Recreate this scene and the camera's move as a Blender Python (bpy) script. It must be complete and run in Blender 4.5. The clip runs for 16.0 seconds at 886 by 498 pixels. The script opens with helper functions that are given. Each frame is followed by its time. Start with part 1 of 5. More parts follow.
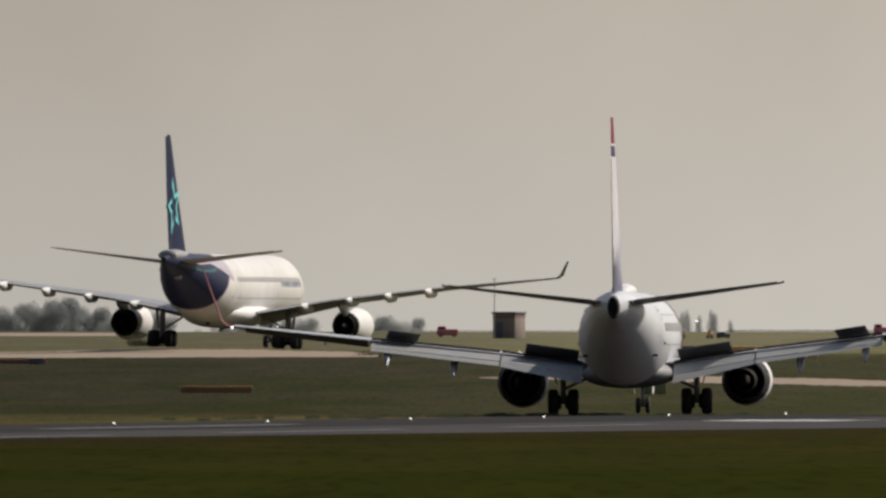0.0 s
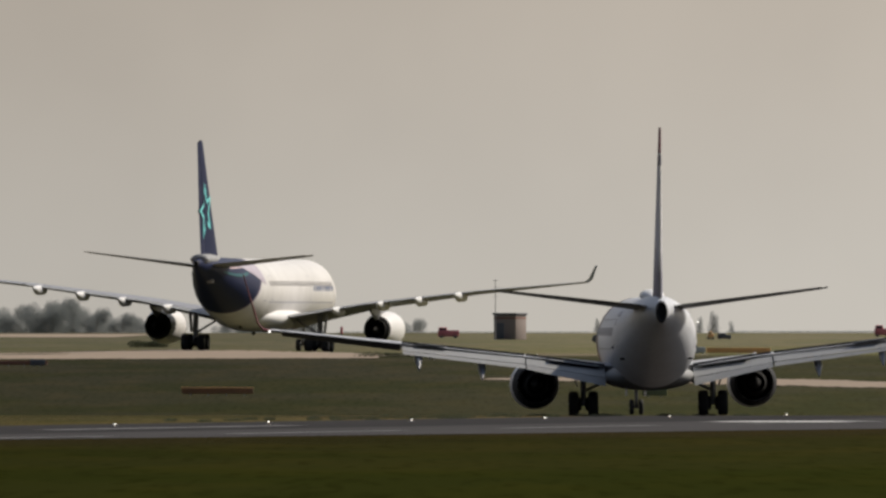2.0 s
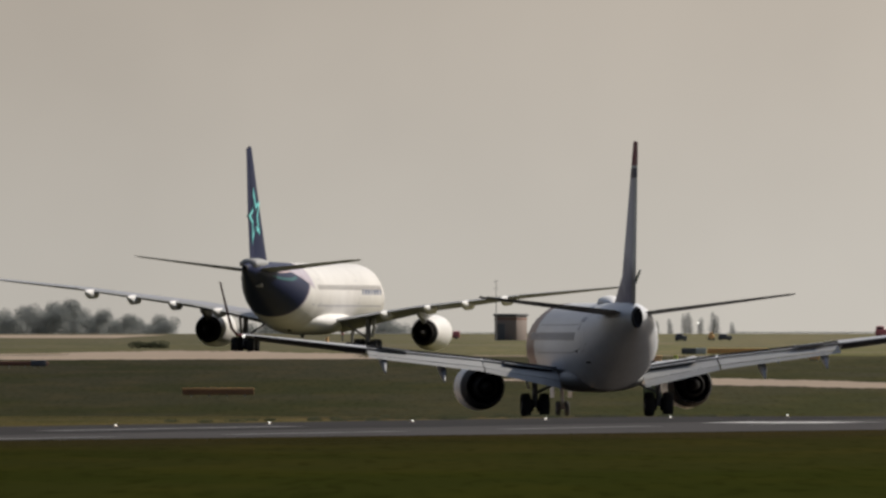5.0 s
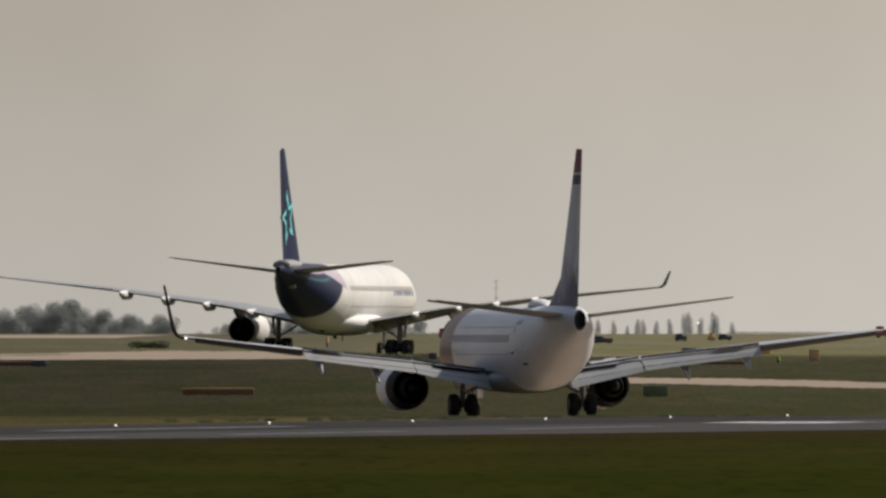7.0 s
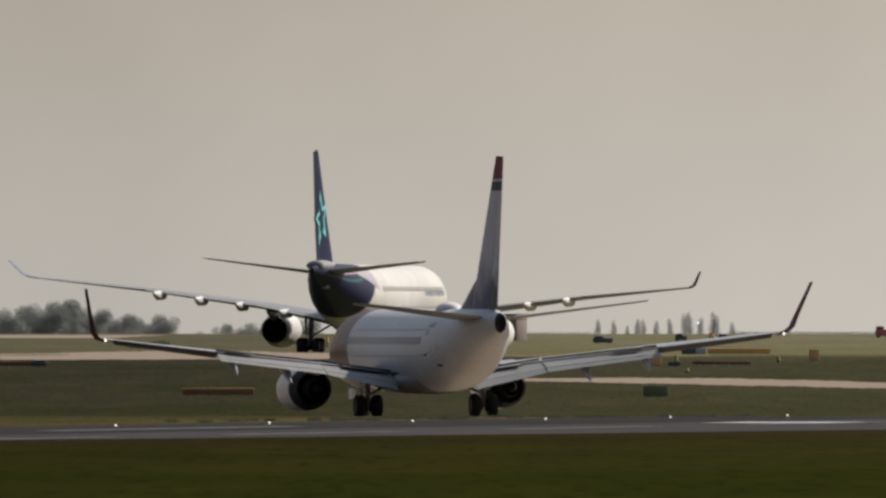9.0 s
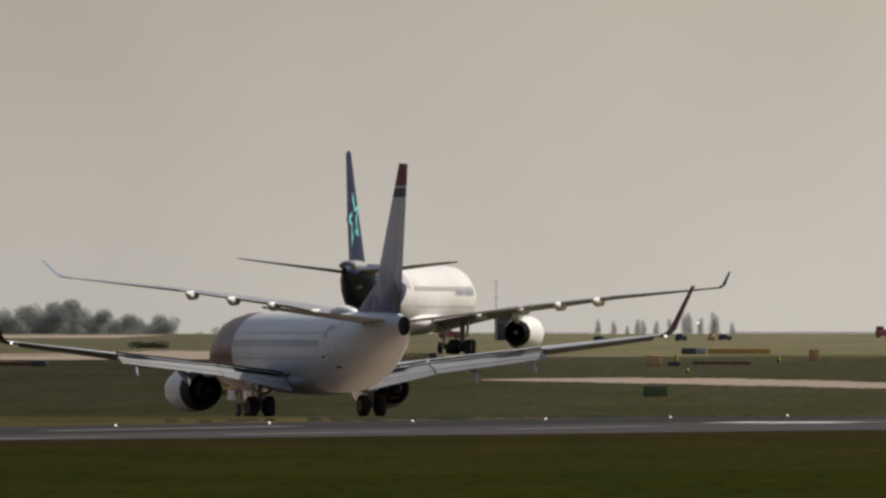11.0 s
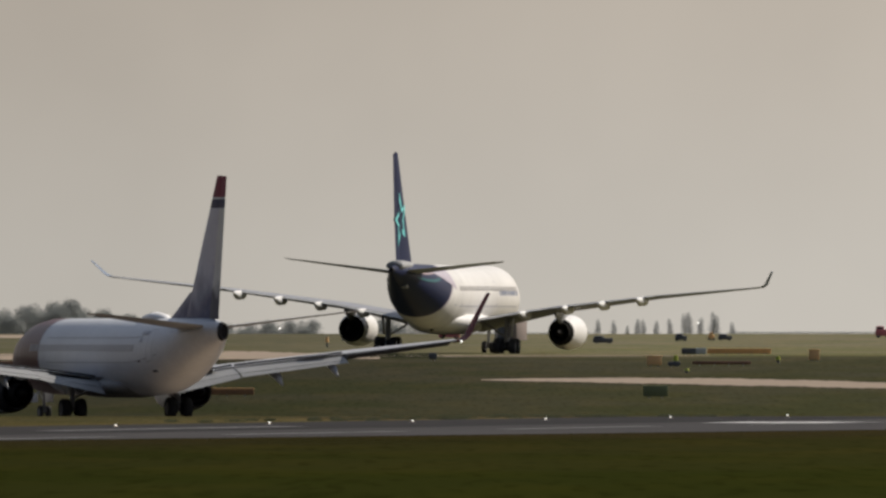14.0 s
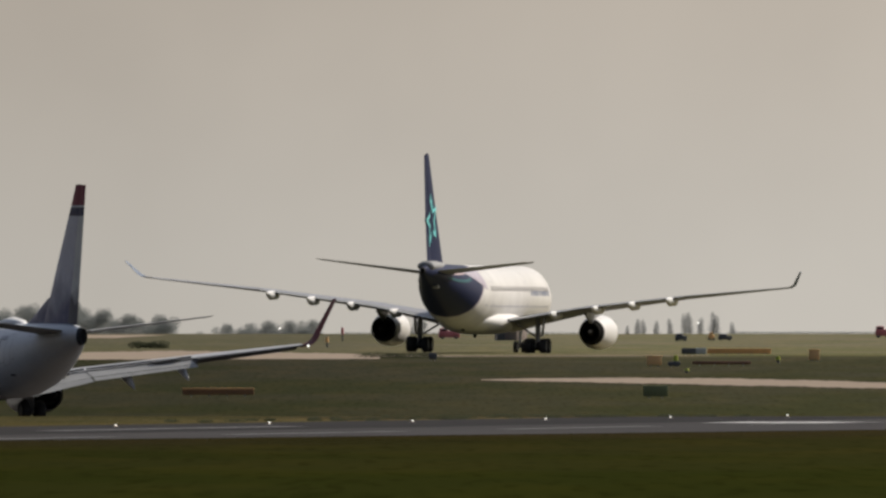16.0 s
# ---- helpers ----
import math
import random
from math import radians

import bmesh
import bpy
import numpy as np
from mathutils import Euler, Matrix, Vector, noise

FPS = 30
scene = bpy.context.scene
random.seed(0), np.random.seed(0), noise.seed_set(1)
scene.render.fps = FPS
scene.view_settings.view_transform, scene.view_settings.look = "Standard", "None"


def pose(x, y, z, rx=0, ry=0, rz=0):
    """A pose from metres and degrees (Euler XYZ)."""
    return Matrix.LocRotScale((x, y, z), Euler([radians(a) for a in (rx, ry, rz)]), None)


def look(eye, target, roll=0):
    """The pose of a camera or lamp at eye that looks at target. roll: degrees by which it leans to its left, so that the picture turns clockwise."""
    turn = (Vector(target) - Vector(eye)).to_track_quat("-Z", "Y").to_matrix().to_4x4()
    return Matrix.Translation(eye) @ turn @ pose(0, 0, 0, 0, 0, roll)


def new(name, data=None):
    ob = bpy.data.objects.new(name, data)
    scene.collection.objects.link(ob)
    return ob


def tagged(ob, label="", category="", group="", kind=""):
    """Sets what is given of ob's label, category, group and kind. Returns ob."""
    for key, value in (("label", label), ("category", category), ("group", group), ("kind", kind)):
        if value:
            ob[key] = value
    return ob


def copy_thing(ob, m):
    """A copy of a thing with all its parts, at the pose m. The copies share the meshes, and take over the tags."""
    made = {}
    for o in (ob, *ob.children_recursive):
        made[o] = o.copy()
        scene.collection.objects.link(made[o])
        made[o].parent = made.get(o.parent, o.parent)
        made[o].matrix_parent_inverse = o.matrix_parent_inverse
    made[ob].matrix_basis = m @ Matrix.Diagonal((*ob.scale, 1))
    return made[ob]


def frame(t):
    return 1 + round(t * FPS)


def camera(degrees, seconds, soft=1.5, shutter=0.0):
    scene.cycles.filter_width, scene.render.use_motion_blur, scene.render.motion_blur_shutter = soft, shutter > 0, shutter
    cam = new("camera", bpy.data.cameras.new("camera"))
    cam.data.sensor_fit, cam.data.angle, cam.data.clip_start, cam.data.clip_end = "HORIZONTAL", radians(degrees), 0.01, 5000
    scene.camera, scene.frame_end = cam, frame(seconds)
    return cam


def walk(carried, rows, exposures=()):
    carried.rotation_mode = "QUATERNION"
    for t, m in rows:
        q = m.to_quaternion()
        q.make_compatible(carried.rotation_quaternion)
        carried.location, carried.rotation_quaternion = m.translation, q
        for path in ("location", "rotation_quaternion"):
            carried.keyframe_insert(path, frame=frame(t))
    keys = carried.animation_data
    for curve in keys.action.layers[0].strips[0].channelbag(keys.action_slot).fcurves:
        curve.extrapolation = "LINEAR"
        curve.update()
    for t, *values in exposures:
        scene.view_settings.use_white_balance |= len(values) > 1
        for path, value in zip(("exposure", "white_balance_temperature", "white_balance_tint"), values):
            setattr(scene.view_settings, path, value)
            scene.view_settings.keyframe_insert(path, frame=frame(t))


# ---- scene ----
cam = camera(2.389, 16.0, soft=2.7)
EYE = (0, 0, 3.5)


def aim(dx, dz):
    return look(EYE, (dx, 1000, 7.463 + dz))


# a tripod that settles a little at the start, then stands still
walk(cam, [(0, aim(0.080, -0.093)), (1.2, aim(0.052, -0.06)), (2.4, aim(0.026, -0.03)), (3.5, aim(0, 0)), (9, aim(0, 0)), (16, aim(0, 0))])

# ---- sky and sun ----
SUN_AZ, SUN_EL = radians(56), radians(38)
world = bpy.data.worlds.new("hazy_sky")
scene.world = world
world.use_nodes = True
wn, wl = world.node_tree.nodes, world.node_tree.links
sky = wn.new("ShaderNodeTexSky")
sky.sky_type = "NISHITA"
sky.sun_disc = False
sky.sun_elevation, sky.sun_rotation = SUN_EL, SUN_AZ
sky.air_density, sky.dust_density = 1.5, 6.0
coord = wn.new("ShaderNodeTexCoord")
split = wn.new("ShaderNodeSeparateXYZ")
ramp = wn.new("ShaderNodeValToRGB")
ramp.color_ramp.interpolation = "EASE"
for k, (pos, col) in enumerate([(0.0, (0.57, 0.535, 0.48)), (0.018, (0.51, 0.455, 0.39)), (0.35, (0.43, 0.47, 0.56)), (1.0, (0.34, 0.41, 0.54))]):
    e = ramp.color_ramp.elements[k] if k < 2 else ramp.color_ramp.elements.new(pos)
    e.position, e.color = pos, (*col, 1)
dim = wn.new("ShaderNodeVectorMath")
dim.operation = "SCALE"
dim.inputs["Scale"].default_value = 0.05
blend = wn.new("ShaderNodeMix")
blend.data_type = "RGBA"
blend.inputs[0].default_value = 0.9
wl.new(coord.outputs["Generated"], split.inputs[0])
wl.new(split.outputs["Z"], ramp.inputs[0])
wl.new(sky.outputs[0], dim.inputs[0])
wl.new(dim.outputs[0], blend.inputs[6])
wl.new(ramp.outputs[0], blend.inputs[7])
# haze glows towards the sun and is duller on the far side of the sky
facing, glow, across, drift, gain = (wn.new(k) for k in ("ShaderNodeVectorMath", "ShaderNodeMapRange", "ShaderNodeMapRange", "ShaderNodeMath", "ShaderNodeVectorMath"))
facing.operation = "DOT_PRODUCT"
facing.inputs[1].default_value = (math.sin(SUN_AZ * 0.6), math.cos(SUN_AZ * 0.6), 0)
glow.inputs[1].default_value, glow.inputs[2].default_value, glow.inputs[3].default_value, glow.inputs[4].default_value = -1, 1, 0.15, 1.095
across.interpolation_type = "SMOOTHSTEP"
across.inputs[1].default_value, across.inputs[2].default_value, across.inputs[3].default_value, across.inputs[4].default_value = -0.045, 0.045, 0.87, 1.12
drift.operation, gain.operation = "MULTIPLY", "SCALE"
wl.new(coord.outputs["Generated"], facing.inputs[0])
wl.new(facing.outputs["Value"], glow.inputs[0])
wl.new(split.outputs["X"], across.inputs[0])
wl.new(glow.outputs[0], drift.inputs[0])
wl.new(across.outputs[0], drift.inputs[1])
# away from the sun the haze is cooler
turned, cool, tinted = wn.new("ShaderNodeMapRange"), wn.new("ShaderNodeMix"), wn.new("ShaderNodeMix")
turned.inputs[1].default_value, turned.inputs[2].default_value = -1, 0.6
cool.data_type = tinted.data_type = "RGBA"
tinted.blend_type = "MULTIPLY"
tinted.inputs[0].default_value = 1
cool.inputs[6].default_value, cool.inputs[7].default_value = (0.80, 0.96, 1.22, 1), (1, 1, 1, 1)
wl.new(facing.outputs["Value"], turned.inputs[0])
wl.new(turned.outputs[0], cool.inputs[0])
wl.new(blend.outputs[2], tinted.inputs[6])
wl.new(cool.outputs[2], tinted.inputs[7])
wl.new(tinted.outputs[2], gain.inputs[0])
# faint unevenness of the haze
veil, thin, uneven = wn.new("ShaderNodeTexNoise"), wn.new("ShaderNodeMapRange"), wn.new("ShaderNodeMath")
veil.inputs["Scale"].default_value, veil.inputs["Detail"].default_value = 90, 3
thin.inputs[3].default_value, thin.inputs[4].default_value = 0.93, 1.07
uneven.operation = "MULTIPLY"
wl.new(coord.outputs["Generated"], veil.inputs["Vector"])
wl.new(veil.outputs[0], thin.inputs[0])
wl.new(thin.outputs[0], uneven.inputs[0])
wl.new(drift.outputs[0], uneven.inputs[1])
wl.new(uneven.outputs[0], gain.inputs["Scale"])
wl.new(gain.outputs[0], wn["Background"].inputs["Color"])
wn["Background"].inputs["Strength"].default_value = 1.0

sun_data = bpy.data.lights.new("sun", "SUN")
sun_data.energy, sun_data.angle, sun_data.color = 4.6, radians(1.2), (1.0, 0.91, 0.79)
sun = new("sun", sun_data)
sun_way = Vector((math.sin(SUN_AZ) * math.cos(SUN_EL), math.cos(SUN_AZ) * math.cos(SUN_EL), math.sin(SUN_EL)))
sun.matrix_world = look(sun_way * 500, (0, 0, 0))


# ---- materials ----
def material(name, base, rough=0.5, metal=0.0, second=None, scale=1.0, fine=12.0, bump=0.0, amount=0.5, coat=0.0, coords="Object", gloss=0.5):
    """A surface of base colour broken by noise at two scales towards a second colour."""
    m = bpy.data.materials.new(name)
    m.use_nodes = True
    n, l = m.node_tree.nodes, m.node_tree.links
    b = n["Principled BSDF"]
    b.inputs["Roughness"].default_value, b.inputs["Metallic"].default_value = rough, metal
    b.inputs["Coat Weight"].default_value, b.inputs["Specular IOR Level"].default_value = coat, gloss
    second = second or tuple(c * 0.8 for c in base)
    tc = n.new("ShaderNodeTexCoord")
    a, f = n.new("ShaderNodeTexNoise"), n.new("ShaderNodeTexNoise")
    a.inputs["Scale"].default_value, f.inputs["Scale"].default_value = scale, scale * fine
    a.inputs["Detail"].default_value = f.inputs["Detail"].default_value = 4
    l.new(tc.outputs[coords], a.inputs["Vector"])
    l.new(tc.outputs[coords], f.inputs["Vector"])
    s = n.new("ShaderNodeMath")
    s.operation = "ADD"
    l.new(a.outputs[0], s.inputs[0])
    l.new(f.outputs[0], s.inputs[1])
    r = n.new("ShaderNodeMapRange")
    r.inputs[1].default_value, r.inputs[2].default_value = 0.75, 1.3
    r.inputs[4].default_value = amount
    l.new(s.outputs[0], r.inputs[0])
    mix = n.new("ShaderNodeMix")
    mix.data_type = "RGBA"
    mix.name = "tint"
    mix.inputs[6].default_value, mix.inputs[7].default_value = (*base, 1), (*second, 1)
    l.new(r.outputs[0], mix.inputs[0])
    l.new(mix.outputs[2], b.inputs["Base Color"])
    if bump:
        bp = n.new("ShaderNodeBump")
        bp.inputs["Strength"].default_value, bp.inputs["Distance"].default_value = bump, 0.02
        l.new(f.outputs[0], bp.inputs["Height"])
        l.new(bp.outputs[0], b.inputs["Normal"])
    return m


def banded(m, axis_weights, bands):
    """Paint schemes: over the base, each band (from, to, colour) of a weighted sum of the object's coordinates."""
    n, l = m.node_tree.nodes, m.node_tree.links
    tc = n.new("ShaderNodeTexCoord")
    dot = n.new("ShaderNodeVectorMath")
    dot.operation = "DOT_PRODUCT"
    dot.inputs[1].default_value = axis_weights
    l.new(tc.outputs["Object"], dot.inputs[0])
    last = n["tint"].outputs[2]
    for lo, hi, col in bands:
        g, h, t = n.new("ShaderNodeMath"), n.new("ShaderNodeMath"), n.new("ShaderNodeMath")
        g.operation, h.operation, t.operation = "GREATER_THAN", "LESS_THAN", "MULTIPLY"
        g.inputs[1].default_value, h.inputs[1].default_value = lo, hi
        l.new(dot.outputs["Value"], g.inputs[0])
        l.new(dot.outputs["Value"], h.inputs[0])
        l.new(g.outputs[0], t.inputs[0])
        l.new(h.outputs[0], t.inputs[1])
        mix = n.new("ShaderNodeMix")
        mix.data_type = "RGBA"
        mix.inputs[7].default_value = (*col, 1)
        l.new(t.outputs[0], mix.inputs[0])
        l.new(last, mix.inputs[6])
        last = mix.outputs[2]
    l.new(last, n["Principled BSDF"].inputs["Base Color"])
    return m


NAVY, RED, WHITE = (0.018, 0.024, 0.06), (0.30, 0.012, 0.03), (0.78, 0.77, 0.75)
M_WHITE = material("white_paint", WHITE, 0.4, second=(0.66, 0.64, 0.61), scale=0.5, gloss=0.25)
M_JET = banded(material("white_red_paint", (0.605, 0.62, 0.64), 0.36, second=(0.43, 0.44, 0.46), scale=0.55, gloss=0.32), (0, 1, -0.12), [(9.7, 10.0, (0.09, 0.03, 0.05)), (10.0, 40, (0.085, 0.012, 0.017))])
FIN_BANDS = [(10.9, 11.35, (0.04, 0.04, 0.1)), (11.35, 11.45, (0.7, 0.7, 0.7)), (11.45, 20, (0.22, 0.01, 0.05))]
M_JETFIN = banded(material("fin_paint", (0.70, 0.68, 0.72), 0.45, second=(0.50, 0.48, 0.56), scale=0.6, gloss=0.25), (0, 0, 1), FIN_BANDS)
M_RUDDER = banded(material("rudder_paint", (0.72, 0.71, 0.68), 0.45, second=(0.52, 0.51, 0.50), scale=0.7, gloss=0.25), (0, 0, 1), FIN_BANDS)


def patched(m, lo, hi, col):
    """Below a ragged edge between the heights lo and hi the paint turns to another colour."""
    n, l = m.node_tree.nodes, m.node_tree.links
    tc, sp, no, ad, mr, mix = (n.new(k) for k in ("ShaderNodeTexCoord", "ShaderNodeSeparateXYZ", "ShaderNodeTexNoise", "ShaderNodeMath", "ShaderNodeMapRange", "ShaderNodeMix"))
    no.inputs["Scale"].default_value = 0.9
    ad.operation = "MULTIPLY_ADD"
    ad.inputs[1].default_value = 3.2
    mr.inputs[1].default_value, mr.inputs[2].default_value, mr.inputs[3].default_value, mr.inputs[4].default_value = lo + 1.6, hi + 1.6, 0.92, 0.0
    mix.data_type = "RGBA"
    mix.inputs[7].default_value = (*col, 1)
    b = n["Principled BSDF"].inputs["Base Color"]
    l.new(tc.outputs["Object"], sp.inputs[0])
    l.new(tc.outputs["Object"], no.inputs["Vector"])
    l.new(no.outputs[0], ad.inputs[0])
    l.new(sp.outputs["Z"], ad.inputs[2])
    l.new(ad.outputs[0], mr.inputs[0])
    l.new(mr.outputs[0], mix.inputs[0])
    l.new(b.links[0].from_socket, mix.inputs[6])
    l.new(mix.outputs[2], b)
    return m


patched(M_JETFIN, 5.4, 8.0, (0.07, 0.068, 0.15))
patched(M_RUDDER, 6.3, 7.5, (0.035, 0.035, 0.065))
M_WIDE = banded(material("white_navy_paint", (0.72, 0.70, 0.67), 0.38, second=(0.52, 0.50, 0.47), scale=0.12, fine=5, amount=0.5, gloss=0.07), (0, 1, -1.3),
                [(-60, -21.4, NAVY), (-21.4, -21.0, (0.16, 0.13, 0.2))])
M_NAVY = material("navy_paint", NAVY, 0.5, second=(0.03, 0.035, 0.08), scale=0.6, gloss=0.07)
M_LILAC = material("lilac_paint", (0.46, 0.43, 0.48), 0.4, second=(0.34, 0.26, 0.31), scale=0.8, amount=0.9, gloss=0.35)
M_SMUDGE = material("faded_lettering", (0.3, 0.3, 0.33), 0.5, second=(0.5, 0.5, 0.52), scale=3, amount=0.9)
M_TEAL = material("teal_paint", (0.16, 0.66, 0.66), 0.4, second=(0.16, 0.66, 0.64))
M_RED = material("red_paint", (0.11, 0.008, 0.017), 0.5, second=(0.08, 0.007, 0.014), gloss=0.12)
M_GREY = material("grey_wing_paint", (0.30, 0.305, 0.315), 0.42, second=(0.22, 0.225, 0.23), scale=0.7, gloss=0.35)
# window colour paled towards the skin to paint in the blurring haze
M_WINDOW = material("cabin_window", (0.41, 0.40, 0.40), 0.4, second=(0.33, 0.32, 0.32), scale=2)
M_PALEWING = material("pale_grey_wing_paint", (0.43, 0.435, 0.455), 0.5, second=(0.33, 0.335, 0.355), scale=0.7, gloss=0.15)
M_FLAP = material("pale_flap_paint", (0.30, 0.30, 0.295), 0.5, second=(0.22, 0.22, 0.218), scale=0.9, gloss=0.2)
# dark spoiler undersides, deepened for shade; also paints the ailerons' shade
M_PANEL_SHADE = material("dark_underside_and_shade", (0.085, 0.087, 0.09), 0.6, second=(0.06, 0.06, 0.062), scale=2, gloss=0.2)
M_METAL = material("bare_aluminium", (0.75, 0.75, 0.75), 0.25, 1.0, second=(0.6, 0.6, 0.6), scale=2)
M_DARK = material("dark_parts_and_shade", (0.022, 0.022, 0.024), 0.75, second=(0.035, 0.035, 0.035), scale=3, gloss=0.15)
M_NOZZLE = material("burnt_nozzle_metal", (0.022, 0.021, 0.02), 0.8, second=(0.014, 0.013, 0.013), scale=2, gloss=0.1)
M_TYRE = material("tyre_rubber", (0.022, 0.022, 0.023), 0.8, second=(0.05, 0.048, 0.045), scale=4)
M_RIM = material("wheel_rim_paint", (0.32, 0.32, 0.33), 0.45, 0.3, second=(0.18, 0.17, 0.16), scale=5)
M_STRUT = material("gear_leg_paint", (0.36, 0.36, 0.37), 0.42, second=(0.2, 0.19, 0.18), scale=3)
M_ASPHALT = material("runway_asphalt", (0.048, 0.043, 0.040), 0.75, second=(0.028, 0.025, 0.024), scale=0.06, fine=14, bump=0.4, amount=1.0, gloss=0.09)
M_SHOULDER = material("fresh_asphalt", (0.030, 0.027, 0.026), 0.8, second=(0.019, 0.018, 0.018), scale=0.08, fine=14, bump=0.4, amount=1.0, gloss=0.04)
M_CONCRETE = material("pale_concrete", (0.30, 0.235, 0.175), 0.85, second=(0.235, 0.185, 0.14), scale=0.08, fine=25, bump=0.2, gloss=0.1)
M_STRIPE = material("worn_white_marking", (0.20, 0.19, 0.18), 0.6, second=(0.06, 0.058, 0.055), scale=0.12, fine=9, amount=1.0)
M_BRIGHT_STRIPE = material("bright_white_band", (0.82, 0.80, 0.76), 0.6, second=(0.55, 0.53, 0.50), scale=0.2, fine=9, amount=0.8)
M_BLADE = material("grass_blades", (0.034, 0.037, 0.011), 0.75, second=(0.045, 0.041, 0.015), scale=0.06, fine=60, amount=0.8, gloss=0.05)
# far leaves: the haze's grey is painted into their base colour
M_LEAF_HAZE = material("haze_toned_leaves", (0.20, 0.215, 0.21), 0.9, second=(0.235, 0.25, 0.245), scale=0.25, fine=8, gloss=0.03)


def see_through(m, share):
    """Leaves and blades let part of the light pass."""
    n, l = m.node_tree.nodes, m.node_tree.links
    t, mix = n.new("ShaderNodeBsdfTranslucent"), n.new("ShaderNodeMixShader")
    mix.inputs[0].default_value = share
    l.new(n["tint"].outputs[2], t.inputs["Color"])
    l.new(n["Principled BSDF"].outputs[0], mix.inputs[1])
    l.new(t.outputs[0], mix.inputs[2])
    l.new(mix.outputs[0], n["Material Output"].inputs["Surface"])


see_through(M_LEAF_HAZE, 0.6)
see_through(M_BLADE, 0.35)
# paler set for the tree row and far hedges, again with haze painted in
M_LEAF_HAZE_PALE = material("haze_toned_pale_leaves", (0.28, 0.29, 0.29), 0.9, second=(0.31, 0.32, 0.32), scale=0.25, fine=8, gloss=0.03)
see_through(M_LEAF_HAZE_PALE, 0.6)
M_SCRUB = material("scrub_leaves", (0.085, 0.095, 0.055), 0.9, second=(0.12, 0.12, 0.08), scale=0.4, fine=8, gloss=0.03)
see_through(M_SCRUB, 0.4)
M_STRAW = material("straw_blades", (0.15, 0.12, 0.058), 0.8, second=(0.09, 0.085, 0.038), scale=0.3, fine=10, amount=1.0, gloss=0.05)
see_through(M_STRAW, 0.5)
M_BARK = material("tree_bark", (0.20, 0.185, 0.165), 0.9, scale=2, bump=0.4)
M_RUST = material("dull_orange_paint", (0.33, 0.155, 0.06), 0.65, second=(0.20, 0.11, 0.05), scale=1.5, amount=0.8)
M_ORANGE = material("weathered_orange_paint", (0.88, 0.47, 0.17), 0.6, second=(0.62, 0.33, 0.13), scale=1.5, amount=0.8)
M_YELLOW = material("yellow_sign_face", (0.88, 0.53, 0.23), 0.5, second=(0.76, 0.42, 0.17), scale=2)
M_LIME = material("lime_marker_paint", (0.45, 0.50, 0.05), 0.5, second=(0.35, 0.4, 0.06), scale=3)
M_OLIVE = material("olive_board_paint", (0.17, 0.19, 0.09), 0.65, second=(0.20, 0.21, 0.08), scale=2)
M_BROWN = material("rust_brown_board", (0.24, 0.10, 0.06), 0.7, second=(0.15, 0.08, 0.05), scale=1.5)
M_BLACK = material("black_equipment_paint", (0.085, 0.09, 0.10), 0.6, second=(0.12, 0.12, 0.125), scale=2)
M_PALEBOX = material("pale_cabinet_paint", (0.50, 0.52, 0.51), 0.6, second=(0.40, 0.42, 0.41), scale=2)
M_BRICK = material("tan_render", (0.29, 0.235, 0.21), 0.85, second=(0.22, 0.185, 0.17), scale=0.8, bump=0.3)
M_ROOF = material("grey_roof_felt", (0.14, 0.14, 0.15), 0.8, second=(0.1, 0.1, 0.1), scale=0.8)
M_REDVAN = material("red_vehicle_paint", (0.58, 0.17, 0.19), 0.5, second=(0.48, 0.15, 0.16), coat=0.1)
M_GLASS = material("dark_glass", (0.03, 0.035, 0.04), 0.08)
M_POST = material("galvanised_post", (0.35, 0.35, 0.36), 0.5, 0.6, second=(0.25, 0.25, 0.25), scale=3)


